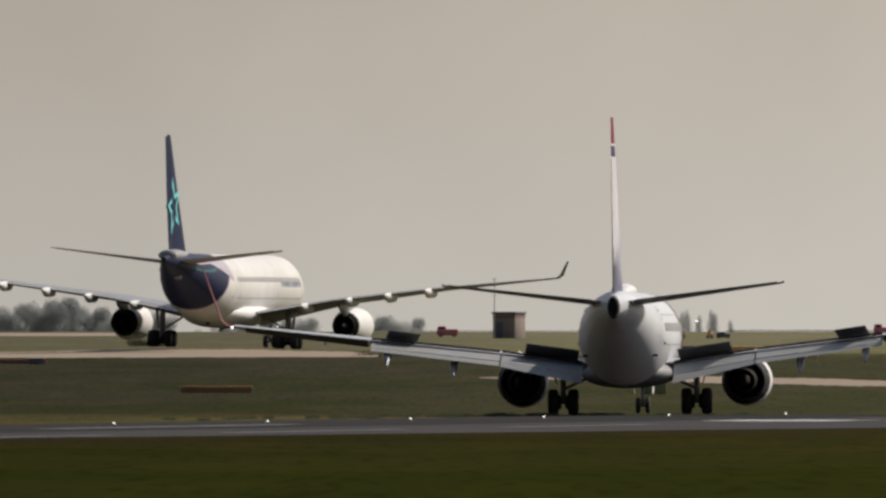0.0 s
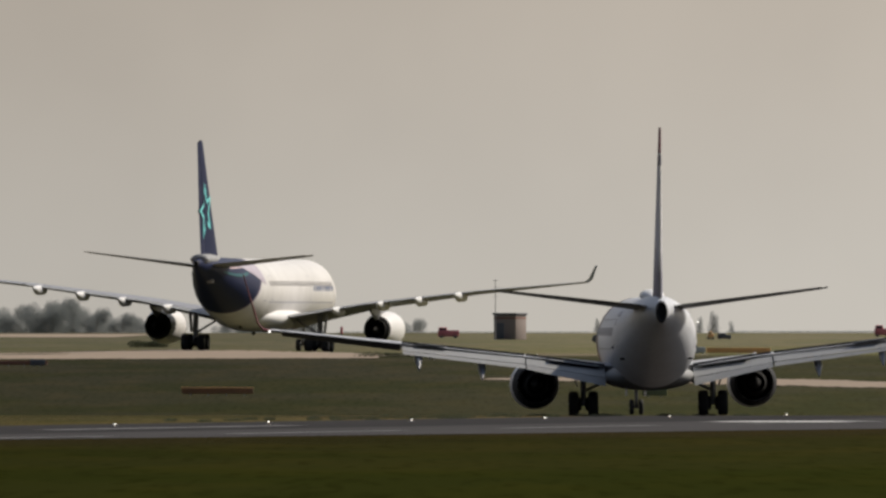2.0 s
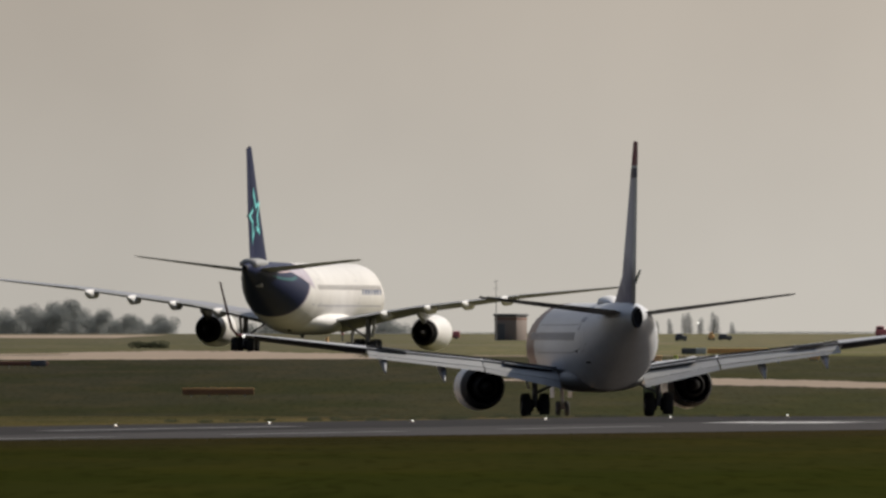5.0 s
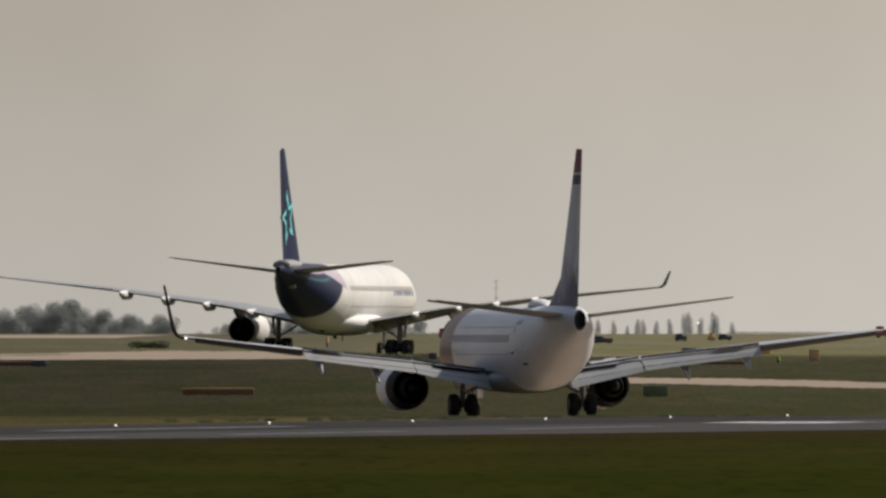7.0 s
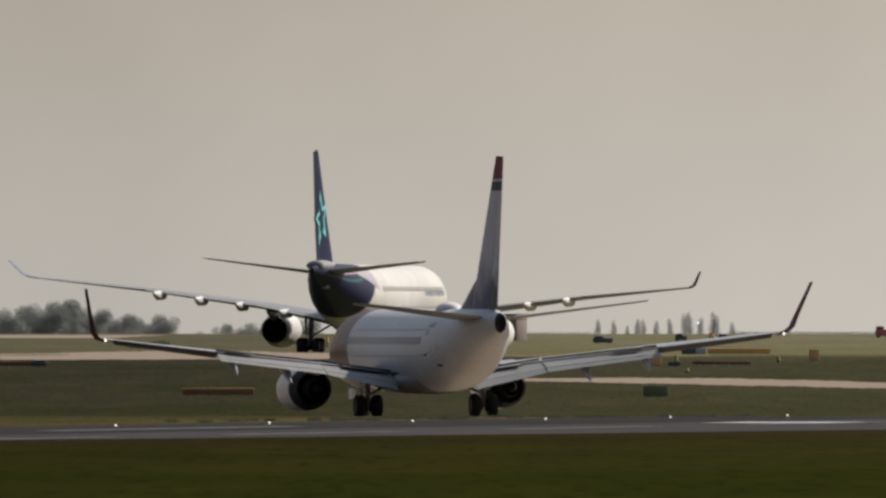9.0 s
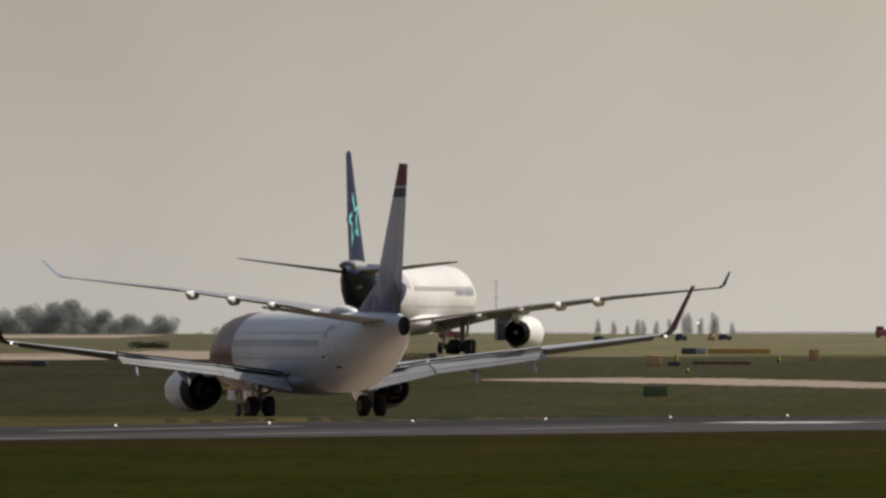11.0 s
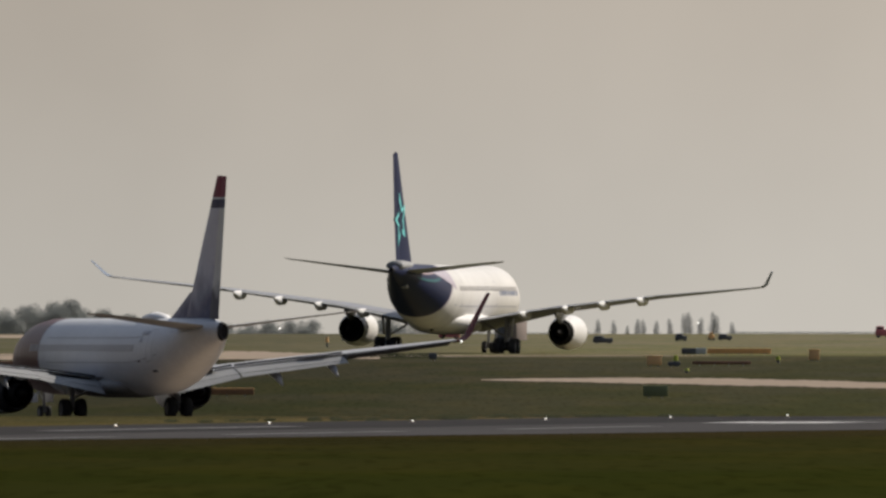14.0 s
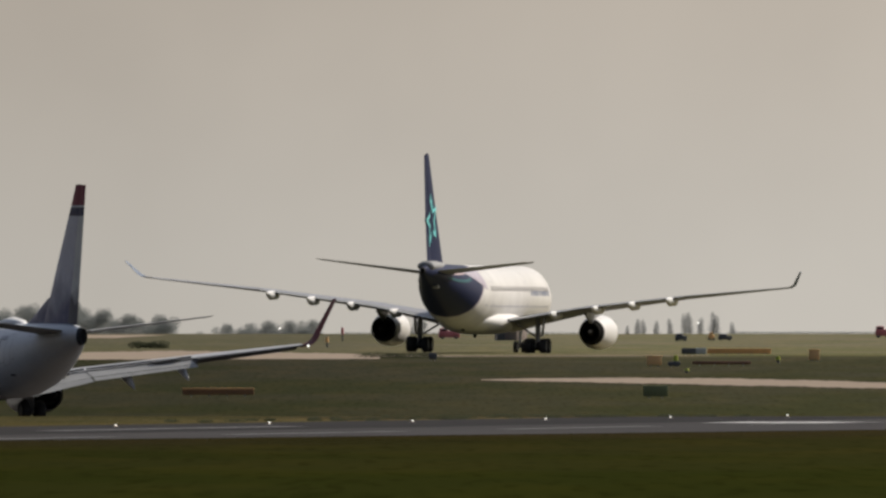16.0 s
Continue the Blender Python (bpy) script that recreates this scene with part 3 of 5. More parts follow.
def narrow_body():
    jet = thing("airliner", "white twin-engine airliner with red nose and fin tip, rolling on wheels", "airliner")
    rolling, spoilers = [], []
    rows = [(19.35, 2.7, 0.04, 0.04), (19.15, 2.7, 0.32, 0.3), (18.6, 2.76, 0.7, 0.68), (17.6, 2.92, 1.15, 1.15), (16.2, 3.1, 1.55, 1.6), (14.5, 3.22, 1.8, 1.88), (12.5, 3.26, 1.88, 2.0),
            (8, 3.26, 1.88, 2.0), (3, 3.26, 1.88, 2.0), (-2, 3.26, 1.88, 2.0), (-6.5, 3.26, 1.88, 2.0), (-8.5, 3.32, 1.86, 1.95), (-10.5, 3.5, 1.76, 1.78), (-12.5, 3.78, 1.53, 1.5), (-14.5, 4.1, 1.2, 1.18),
            (-16.2, 4.38, 0.82, 0.86), (-17.4, 4.53, 0.46, 0.6), (-18.3, 4.6, 0.2, 0.42)]
    body = part("fuselage", loft([ring(*r) for r in rows]), M_JET, jet)
    part("belly_fairing", loft([ring(7.5, 1.75, 0.3, 0.25), ring(6.2, 1.75, 1.5, 0.5), ring(3, 1.75, 2.0, 0.62), ring(-2, 1.75, 2.0, 0.62), ring(-4.2, 1.8, 1.4, 0.5), ring(-5.6, 1.9, 0.3, 0.2)]), M_FLAP, jet, "pale grey belly fairing")
    part("exhaust_outlet", loft([ring(-18.1, 4.58, 0.27, 0.49, 20), ring(-18.6, 4.57, 0.21, 0.42, 20), ring(-18.45, 4.57, 0.14, 0.32, 20)]), M_DARK, jet, "dark tail exhaust outlet")
    bm = bmesh.new()
    for z, y in ((3.0, -10.2), (3.05, -9.0), (4.0, -11.5), (2.55, -10.8)):
        block(bm, (3.9 - 0.32 * (abs(y) - 8.5), 0.28, 0.09), (0, y, z), None, 0.02)
    part("vent_marks", bm, M_DARK, body, "small dark outlets in the tail skin")
    for sx in (-1, 1):
        for y, z, x, ln, lean in ((-9.4, 4.52, 1.47, 1.1, 38), (-9.0, 4.15, 1.66, 0.5, 28), (-13.4, 4.5, 1.22, 0.9, 24)):
            bm = bmesh.new()
            block(bm, (0.03, ln, 0.26), (sx * x, y, z), pose(0, 0, 0, 0, -sx * lean, sx * -6), 0.008)
            part("lettering_bar", bm, M_SMUDGE, body, "faded dark bar of lettering")
    for sx in (-1, 1):
        cabin_side(body, rows, sx, 3.74, (0.27, 0.36), 0.508, (-8.0, 11.6), [(-10.9, -10.1), (13.9, 14.8)], (-14, 42), M_WINDOW)
        for z, y0, y1 in ((-8, -11.5, 8.5), (30, -9, 9)):
            part("panel_seam", mirrored(skin_strip(rows, [(y0, z), ((y0 + y1) / 2, z), (y1, z)], 0.035, 0.006), sx), M_FLAP, body, "faint lengthwise skin seam")
    # aerial dome on the back
    part("antenna_dome", loft([ring(-4.2, 5.24, 0.1, 0.05, 16), ring(-4.8, 5.28, 0.45, 0.2, 16), ring(-6, 5.3, 0.55, 0.3, 16), ring(-7.2, 5.28, 0.42, 0.22, 16), ring(-8.0, 5.22, 0.08, 0.05, 16)]), M_WHITE, jet, "white aerial dome on the back")
    # fin, rudder and dorsal fillet
    fin = part("fin", loft(upright([(4.8, -11.4, -15.9, 0.1, 0.13), (8, -13.9, -17.0, 0.1, 0.1), (12.55, -17.55, -18.45, 0.1, 0.06)])), M_JETFIN, jet, "pale fin with red tip and dark bands")
    part("rudder", loft(upright([(5.2, -15.8, -17.5, 0.09), (8, -16.93, -18.15, 0.09), (12.52, -18.42, -19.25, 0.08)])), M_RUDDER, jet, "pale rudder with a dark foot and red tip")
    part("dorsal_fillet", loft(upright([(5.0, -8.0, -14, 0.05), (5.5, -9.4, -14, 0.05), (6.6, -12.4, -14.6, 0.06)])), M_JETFIN, jet)
    for sx in (-1, 1):
        side = (lambda s: s) if sx > 0 else mirror
        part("stabilizer", lift(None, side([(0.3, -13.1, -16.6, 4.70, 0.06, -0.12), (7.0, -17.6, -18.6, 5.53, 0.07, -0.04), (7.18, -18.0, -18.65, 5.54, 0.05, -0.08)])), M_FLAP, jet)
        part("elevator", lift(None, side([(0.9, -16.9, -17.9, 4.87, 0.09, -0.04), (6.9, -18.55, -19.2, 5.57, 0.08, -0.02)])), M_GREY, jet)
        wing = part("wing", lift(None, side([(1.2, 5.7, -1.1, 2.14, 0.13, 0.0, 11, 0.12), (5.8, 2.95, -1.2, 2.71, 0.115, 0.0, 11, 0.1), (11.0, -0.1, -2.75, 3.29, 0.13, 0.0, 11, 0.07, 0.7), (16.7, -3.4, -4.35, 3.95, 0.17, 0.0, 11, 0.03, 0.8)])), M_PALEWING, jet)
        part("slat", lift(None, side([(2.3, 5.55, 4.6, 2.14, 0.1, -0.1), (5.5, 3.62, 2.8, 2.62, 0.1, -0.1), (16.3, -2.85, -3.3, 3.86, 0.1, -0.04)])), M_GREY, jet, "grey leading-edge slat")
        # trailing-edge flaps, lowered, in two slotted pieces each
        part("inboard_flap", lift(None, side([(1.95, -1.05, -2.5, 2.13, 0.13, 0.42), (5.42, -1.15, -2.5, 2.61, 0.13, 0.28)])), M_FLAP, jet, "lowered pale inboard flap")
        part("inboard_aft_flap", lift(None, side([(1.95, -2.47, -3.05, 1.70, 0.1, 0.36), (5.42, -2.47, -3.0, 2.32, 0.1, 0.20)])), M_FLAP, jet)
        part("outboard_flap", lift(None, side([(5.48, -1.2, -2.6, 2.62, 0.13, 0.26), (10.9, -2.72, -3.75, 3.19, 0.13, 0.19)])), M_FLAP, jet, "lowered pale outboard flap")
        part("outboard_aft_flap", lift(None, side([(5.48, -2.57, -3.05, 2.34, 0.1, 0.19), (10.9, -3.72, -4.1, 2.98, 0.1, 0.13)])), M_FLAP, jet)
        # dark rods laid along the open flap gaps to paint their shade
        for a, b in (((1.95, -1.12, 2.27), (5.4, -1.22, 2.77)), ((5.5, -1.3, 2.78), (10.9, -2.82, 3.37))):
            bm = bmesh.new()
            rod(bm, (sx * a[0], *a[1:]), (sx * b[0], *b[1:]), 0.05, 8)
            part("flap_gap_shade", bm, M_DARK, wing, "dark rod painting the shade of the flap gap")
        # aileron thickened and painted dark for its shaded rear underside
        part("aileron", lift(None, side([(11.0, -2.7, -3.85, 3.28, 0.3, 0.0, 11, 0.03, 0.12), (16.2, -4.15, -4.95, 3.9, 0.32, 0.0, 11, 0.03, 0.12)])), M_PANEL_SHADE, jet)
        # winglet: a smooth upward bend
        secs = []
        for x, le, te, z, th in ((16.7, -3.4, -5.0, 3.9, 0.1), (17.0, -3.6, -5.1, 3.98, 0.09), (17.25, -3.95, -5.25, 4.25, 0.08), (17.42, -4.4, -5.45, 4.8, 0.07), (17.9, -5.85, -6.5, 6.4, 0.06)):
            c = le - te
            lean = 0.0 if z < 3.95 else 0.35 if z < 4.1 else 0.8 if z < 4.5 else 1.0
            rr = []
            for k in range(16):
                u = 0.5 * (1 + math.cos(math.pi * k / 8))
                t = 5 * th * c * (0.2969 * math.sqrt(u) - 0.126 * u - 0.3516 * u ** 2 + 0.2843 * u ** 3 - 0.1036 * u ** 4) * (1 if k < 8 else -0.8) + (0.008 if k < 8 else -0.008)
                rr.append((sx * (x - t * lean), le - c * u, z + t * (1 - 0.95 * lean)))
            secs.append(rr)
        part("winglet", loft(secs), M_RED, jet, "dark red upturned winglet")
        # glowing bead added in place of the sun's glint at the winglet's foot
        bm = bmesh.new()
        bmesh.ops.create_uvsphere(bm, u_segments=10, v_segments=8, radius=0.07, matrix=Matrix.Translation((sx * 16.75, -5.05, 3.9)) @ Matrix.Diagonal((0.8, 1.5, 0.8, 1)))
        part("tip_glint", bm, M_SPOTGLOW, jet, "glowing white bead for the wing-tip glint")
        for x, y, z, ln in ((7.4, -2.6, 2.35, 1.6), (10.2, -3.3, 2.8, 1.2)):
            part("flap_track_fairing", loft([ring(y + ln, z + 0.25, 0.05, 0.05, 12, sx * x), ring(y + ln * 0.5, z + 0.1, 0.17, 0.22, 12, sx * x), ring(y - 0.4, z - 0.2, 0.17, 0.25, 12, sx * x), ring(y - 1.2, z - 0.62, 0.04, 0.06, 12, sx * x)]), M_GREY, jet)
        # spoiler panels, hinged at their front edge
        for x0, x1, kind in ((2.2, 4.5, 0), (9.0, 10.4, 1)):
            y0, y1 = (-0.72, -0.95) if kind == 0 else (-1.85, -2.25)
            z0, z1 = (2.22, 2.54) if kind == 0 else (3.13, 3.31)
            xm, ym, zm = sx * (x0 + x1) / 2, (y0 + y1) / 2 + 0.0, (z0 + z1) / 2 + 0.03
            bm = bmesh.new()
            ch = 0.86 if kind == 0 else 0.68
            block(bm, (x1 - x0, ch, 0.035), (0, -ch / 2, 0), None, 0.01)
            sp = part("spoiler", bm, M_PANEL_SHADE, jet, "grey wing spoiler panel, raised at first, then flat")
            bm = bmesh.new()
            block(bm, (x1 - x0 - 0.03, ch - 0.03, 0.012), (0, -ch / 2, 0.024), None, 0.003)
            part("top_skin", bm, M_PALEWING, sp, "pale grey upper skin")
            tilt = math.degrees(math.atan2(z1 - z0, x1 - x0)) * -sx
            yaw = math.degrees(math.atan2(y1 - y0, x1 - x0)) * sx
            spoilers.append((sp, kind, (xm, ym, zm), tilt, yaw))
        # engine
        z, x = 1.42, sx * 4.83
        cowl = engine(jet, "engine", x, z, [(8.3, 0.86), (8.2, 0.95), (7.6, 1.06), (6.5, 1.1), (5.2, 1.06), (4.1, 0.95), (3.55, 0.84), (3.55, 0.79), (4.4, 0.84), (6.0, 0.88), (7.2, 0.82), (8.1, 0.8)],
                      [(5.0, 0.66), (4.0, 0.62), (3.2, 0.52), (2.75, 0.44), (2.75, 0.41), (3.4, 0.4)], [(3.4, 0.3), (2.7, 0.26), (2.2, 0.12), (1.95, 0.02)], M_WHITE, 0.78, (8.4, 0.93),
                      [(4.75, 1.045), (4.5, 1.02), (4.1, 0.97), (3.5, 0.86), (3.5, 0.8), (4.6, 0.78), (4.6, 0.2)])
        bm = loft([ring(6.9, z + 0.98, 0.04, 0.06, 12, x), ring(5.2, z + 1.0, 0.17, 0.3, 12, x), ring(2.5, z + 1.0, 0.18, 0.35, 12, x), ring(0.2, z + 1.0, 0.08, 0.15, 12, x)])
        part("pylon", bm, M_WHITE, jet, "white engine pylon")
        # main gear
        leg = gear_leg(jet, "main_gear_leg", [((sx * 2.86, 0, 0.56), (sx * 2.86, 0.1, 2.1), 0.13), ((sx * 2.4, 0, 0.56), (sx * 3.32, 0, 0.56), 0.09), ((sx * 2.86, 0.05, 1.1), (sx * 1.5, 0.1, 1.75), 0.07),
                                               ((sx * 2.86, -0.2, 0.8), (sx * 2.86, -0.32, 1.15), 0.04), ((sx * 2.86, -0.32, 1.15), (sx * 2.86, 0, 1.5), 0.04)])
        bm = bmesh.new()
        block(bm, (0.04, 0.8, 0.9), (sx * 3.25, 0.1, 1.75), pose(0, 0, 0, 0, sx * 18, 0), 0.01)
        part("gear_door", bm, M_WHITE, leg, "white gear door")
        for dx in (-0.43, 0.43):
            rolling.append((wheel(jet, (sx * 2.86 + dx, 0, 0.565), 0.565, 0.44), 0.565))
            bm = bmesh.new()
            rod(bm, (sx * 2.86 + dx * 0.55, 0, 0.565), (sx * 2.86 + dx * 0.2, 0, 0.565), 0.33, 16, 0.27)
            part("brake", bm, M_DARK, leg, "dark brake drum beside the wheel")
    gear_leg(jet, "nose_gear_leg", [((0, 15.65, 0.35), (0, 15.75, 1.5), 0.08), ((-0.25, 15.65, 0.345), (0.25, 15.65, 0.345), 0.06), ((0, 15.8, 0.9), (0, 16.9, 1.5), 0.05)])
    for dx in (-0.21, 0.21):
        rolling.append((wheel(jet, (dx, 15.65, 0.345), 0.345, 0.2), 0.345))
    for sx in (-1, 1):
        bm = bmesh.new()
        block(bm, (0.03, 1.6, 0.5), (sx * 0.42, 16.2, 1.1), None, 0.01)
        part("nose_gear_door", bm, M_WHITE, jet, "white nose gear door")
    return jet, rolling, spoilers


def glowing(name, col, strength):
    m = bpy.data.materials.new(name)
    m.use_nodes = True
    b = m.node_tree.nodes["Principled BSDF"]
    b.inputs["Base Color"].default_value = (*col, 1)
    b.inputs["Emission Color"].default_value = (*col, 1)
    b.inputs["Emission Strength"].default_value = strength
    return m


# glow for the field lamps, and for the painted glint on the wing tips
M_SPOTGLOW = glowing("lit_lamp_and_glint", (1.0, 0.97, 0.9), 1.6)


# ---- aircraft: the wide-body ----
def star(parent, sx):
    """A five-pointed star outline in teal on the fin's side, cut off at the rear edge."""
    bm = bmesh.new()
    cy, cz, R, r = -26.4, 11.6, 2.55, 1.05

    def out(y, z):
        le, te = np.interp(z, [6.9, 12, 17.3], [-19.3, -23.6, -27.75]), np.interp(z, [6.9, 12, 17.3], [-25.4, -27.4, -29.2])
        u = min(1, max(0, (le - y) / (le - te)))
        c = le - te
        rear = 0.13 if u > 0.9 else 0
        return sx * (0.035 + max(rear - 0.02 * max(0, z - 9), 0) * 0.8 + 0.5 * c * (0.2969 * math.sqrt(u) - 0.126 * u - 0.3516 * u ** 2 + 0.2843 * u ** 3 - 0.1036 * u ** 4))

    loops = []
    for k in range(60):
        q, f = divmod(k, 6)
        f /= 6
        pair = []
        for grow in (1.0, 0.62):
            p0, p1 = ((grow * (R if (q + e) % 2 == 0 else r), math.pi / 2 + 0.3 + (q + e) * math.pi / 5) for e in (0, 1))
            y = cy + p0[0] * math.cos(p0[1]) * (1 - f) + p1[0] * math.cos(p1[1]) * f
            z = cz + p0[0] * math.sin(p0[1]) * (1 - f) + p1[0] * math.sin(p1[1]) * f
            edge = np.interp(z, [6.9, 12, 17.3], [-19.3, -23.6, -27.75]), np.interp(z, [7.5, 12, 17.3], [-27.5, -29.0, -30.15])
            y = min(edge[0] - 0.25, max(edge[1] + 0.06, y))
            pair.append(bm.verts.new((out(y, z), y, z)))
        loops.append(pair)
    for a, b in zip(loops, loops[1:] + loops[:1]):
        bm.faces.new((a[0], b[0], b[1], a[1]))
    part("star_emblem", bm, M_TEAL, parent, "teal star outline on the fin")


def wide_body():
    jet = thing("airliner", "white wide-body airliner with navy tail, taxiing across the grass", "airliner")
    rolling = []
    C, R = 4.95, 2.82
    rows = [(28.9, 4.1, 0.05, 0.05), (28.6, 4.1, 0.6, 0.55), (27.6, 4.25, 1.3, 1.25), (26, 4.5, 2.0, 1.95), (24, 4.75, 2.5, 2.5), (21.5, C, R, R), (14, C, R, R), (6, C, R, R), (0, C, R, R), (-6, C, R, R), (-10.5, C, R, R),
            (-13.5, 5.1, 2.74, 2.68), (-16.5, 5.42, 2.5, 2.38), (-19.5, 5.85, 2.12, 1.98), (-22.5, 6.32, 1.62, 1.52), (-25.2, 6.75, 1.12, 1.08), (-27.4, 7.05, 0.72, 0.74), (-29, 7.2, 0.4, 0.45), (-29.6, 7.24, 0.24, 0.3)]
    body = part("fuselage", loft([ring(*r, 40) for r in rows]), M_WIDE, jet)
    part("exhaust_outlet", loft([ring(-29.55, 7.24, 0.25, 0.31, 20), ring(-29.9, 7.25, 0.18, 0.2, 20), ring(-29.7, 7.25, 0.14, 0.15, 20)]), M_DARK, jet, "dark tail exhaust outlet")
    bm = bmesh.new()
    block(bm, (0.55, 0.8, 0.4), (0.42, -25.3, 5.86), None, 0.12)
    part("tail_outlet", bm, M_FLAP, body, "pale outlet cover under the tail")
    # lilac sweep along the edge of the navy tail
    for sx in (-1, 1):
        bm = bmesh.new()
        grid = []
        for k in range(15):
            f = k / 14
            y = -20.5 + 8.8 * f
            zc, w, h = (float(np.interp(-y, [-r[0] for r in rows], [r[q] for r in rows])) + (0.0 if q == 1 else 0.03) for q in (1, 2, 3))
            lo, hi = 46 - 34 * f, 50 + 20 * f
            grid.append([bm.verts.new((sx * w * math.cos(radians(a)), y, zc + h * math.sin(radians(a)))) for a in (lo + (hi - lo) * q / 8 for q in range(9))])
        for a, b in zip(grid, grid[1:]):
            for q in range(8):
                bm.faces.new((a[q], a[q + 1], b[q + 1], b[q]))
        part("tail_sweep", bm, M_LILAC, body, "lilac-grey painted sweep beside the navy tail")
    part("belly_fairing", loft([ring(12.5, 2.9, 0.6, 0.4), ring(10, 2.85, 2.3, 0.95), ring(4, 2.8, 2.95, 1.15), ring(-4, 2.8, 2.95, 1.15), ring(-8, 2.9, 2.2, 0.9), ring(-10.5, 3.0, 0.6, 0.4)]), M_WHITE, jet)
    for sx in (-1, 1):
        bm = bmesh.new()
        for k in range(7):
            block(bm, (0.03, 1.1 if k % 3 else 0.7, 0.6), (sx * 2.79, 11.5 + k * 1.45, 5.25), None, 0.01)
        part("side_lettering", bm, M_NAVYBAR, body, "row of blue bars of lettering")
    for sx in (-1, 1):
        cabin_side(body, rows, sx, 5.75, (0.28, 0.4), 0.54, (-10.0, 20.5), [(-9.3, -8.2), (9.0, 10.1), (21.6, 22.6)], (-12, 30), M_WINDOW_HAZE)
        for w, path, mat, what in ((0.34, [(-24.2, 2), (-21.5, 8), (-19.0, 17), (-17.4, 26)], M_TEALDARK, "dark teal stripe on the navy tail"), (0.2, [(-22.6, 24), (-20.6, 31), (-18.8, 37)], M_BLUSH, "pale pink stripe on the navy tail")):
            part("tail_stripe", mirrored(skin_strip(rows, path, w, 0.045), sx), mat, body, what)
        part("cheat_line", mirrored(skin_strip(rows, [(-12.5, -16), (4, -16), (21, -16)], 0.10, 0.008), sx), M_SMUDGE, body, "thin grey lengthwise line on the white skin")
    # pale body added to give the bright sheen on the tail cone's top
    part("fin_root_sheen", loft([ring(-19.5, 7.3, 0.2, 0.2, 20), ring(-21.5, 7.5, 0.66, 0.5, 20), ring(-24.5, 7.62, 0.86, 0.5, 20), ring(-27.6, 7.62, 0.80, 0.46, 20), ring(-28.35, 7.60, 0.74, 0.40, 20), ring(-28.5, 7.58, 0.56, 0.26, 20)]), M_FLAP, jet, "pale body added for the sheen round the fin's root")
    fin = part("fin", loft(upright([(6.9, -19.3, -25.4, 0.1, 0.2), (12, -23.6, -27.4, 0.1, 0.15), (17.3, -27.75, -29.2, 0.1, 0.08), (17.47, -28.2, -29.2, 0.08, 0.06)])), M_NAVY, jet)
    part("rudder", loft(upright([(7.5, -25.3, -27.5, 0.09), (12, -27.34, -29.0, 0.09), (17.3, -29.18, -30.15, 0.08)])), M_NAVY, jet)
    for sx in (-1, 1):
        star(fin, sx)
        side = (lambda s: s) if sx > 0 else mirror
        part("stabilizer", lift(None, side([(0.6, -21.6, -26.6, 7.06, 0.075, -0.12), (9.2, -27.5, -29.05, 8.06, 0.08, -0.04), (9.62, -28.2, -29.2, 8.1, 0.05, -0.06)])), M_GREY, jet)
        part("elevator", lift(None, side([(1.0, -26.6, -27.9, 7.22, 0.08, -0.04), (9.1, -29.0, -29.8, 8.1, 0.08, -0.02)])), M_GREY, jet)
        part("wing", lift(None, side([(2.0, 10.0, -2.2, 2.85, 0.12), (5.5, 8.0, -2.0, 3.5, 0.11), (9.5, 5.6, -1.9, 4.2, 0.1), (19, 0.1, -4.2, 5.35, 0.095), (29.0, -5.6, -7.3, 6.3, 0.09)])), M_FARWING, jet)
        part("flap", lift(None, side([(3.2, -1.95, -3.5, 3.05, 0.12, 0.15), (9.5, -1.8, -3.2, 4.18, 0.11, 0.1), (19, -4.0, -5.2, 5.33, 0.1, 0.06)])), M_FLAP, jet)
        part("aileron", lift(None, side([(19.3, -4.25, -5.2, 5.38, 0.09, 0.03), (28, -6.9, -7.7, 6.2, 0.09, 0.02)])), M_FARWING, jet)
        secs = []
        for x, le, te, z, lean in ((29.0, -5.6, -7.8, 6.3, 0.1), (29.35, -6.1, -8.0, 6.5, 0.6), (30.2, -8.9, -9.8, 7.65, 0.8)):
            c = le - te
            rr = []
            for k in range(16):
                u = 0.5 * (1 + math.cos(math.pi * k / 8))
                t = 5 * 0.07 * c * (0.2969 * math.sqrt(u) - 0.126 * u - 0.3516 * u ** 2 + 0.2843 * u ** 3 - 0.1036 * u ** 4) * (1 if k < 8 else -0.8) + (0.015 if k < 8 else -0.015)
                rr.append((sx * (x - t * lean), le - c * u, z + t * (1 - 0.8 * lean)))
            secs.append(rr)
        part("winglet", loft(secs), M_WINGLET, jet, "blue-grey upturned wing tip")
        for x, y, z in ((7.2, -2.9, 3.45), (11.0, -3.0, 4.0), (14.4, -4.1, 4.42), (17.9, -5.0, 4.85)):
            part("flap_track_fairing", loft([ring(y + 4.2, z + 0.2, 0.06, 0.06, 14, sx * x), ring(y + 2.6, z, 0.34, 0.4, 14, sx * x), ring(y + 0.2, z - 0.02, 0.38, 0.42, 14, sx * x), ring(y - 1.2, z + 0.1, 0.22, 0.26, 14, sx * x), ring(y - 2.0, z + 0.2, 0.04, 0.05, 14, sx * x)]), M_WHITE, jet)
        x, z = sx * 9.37, 2.0
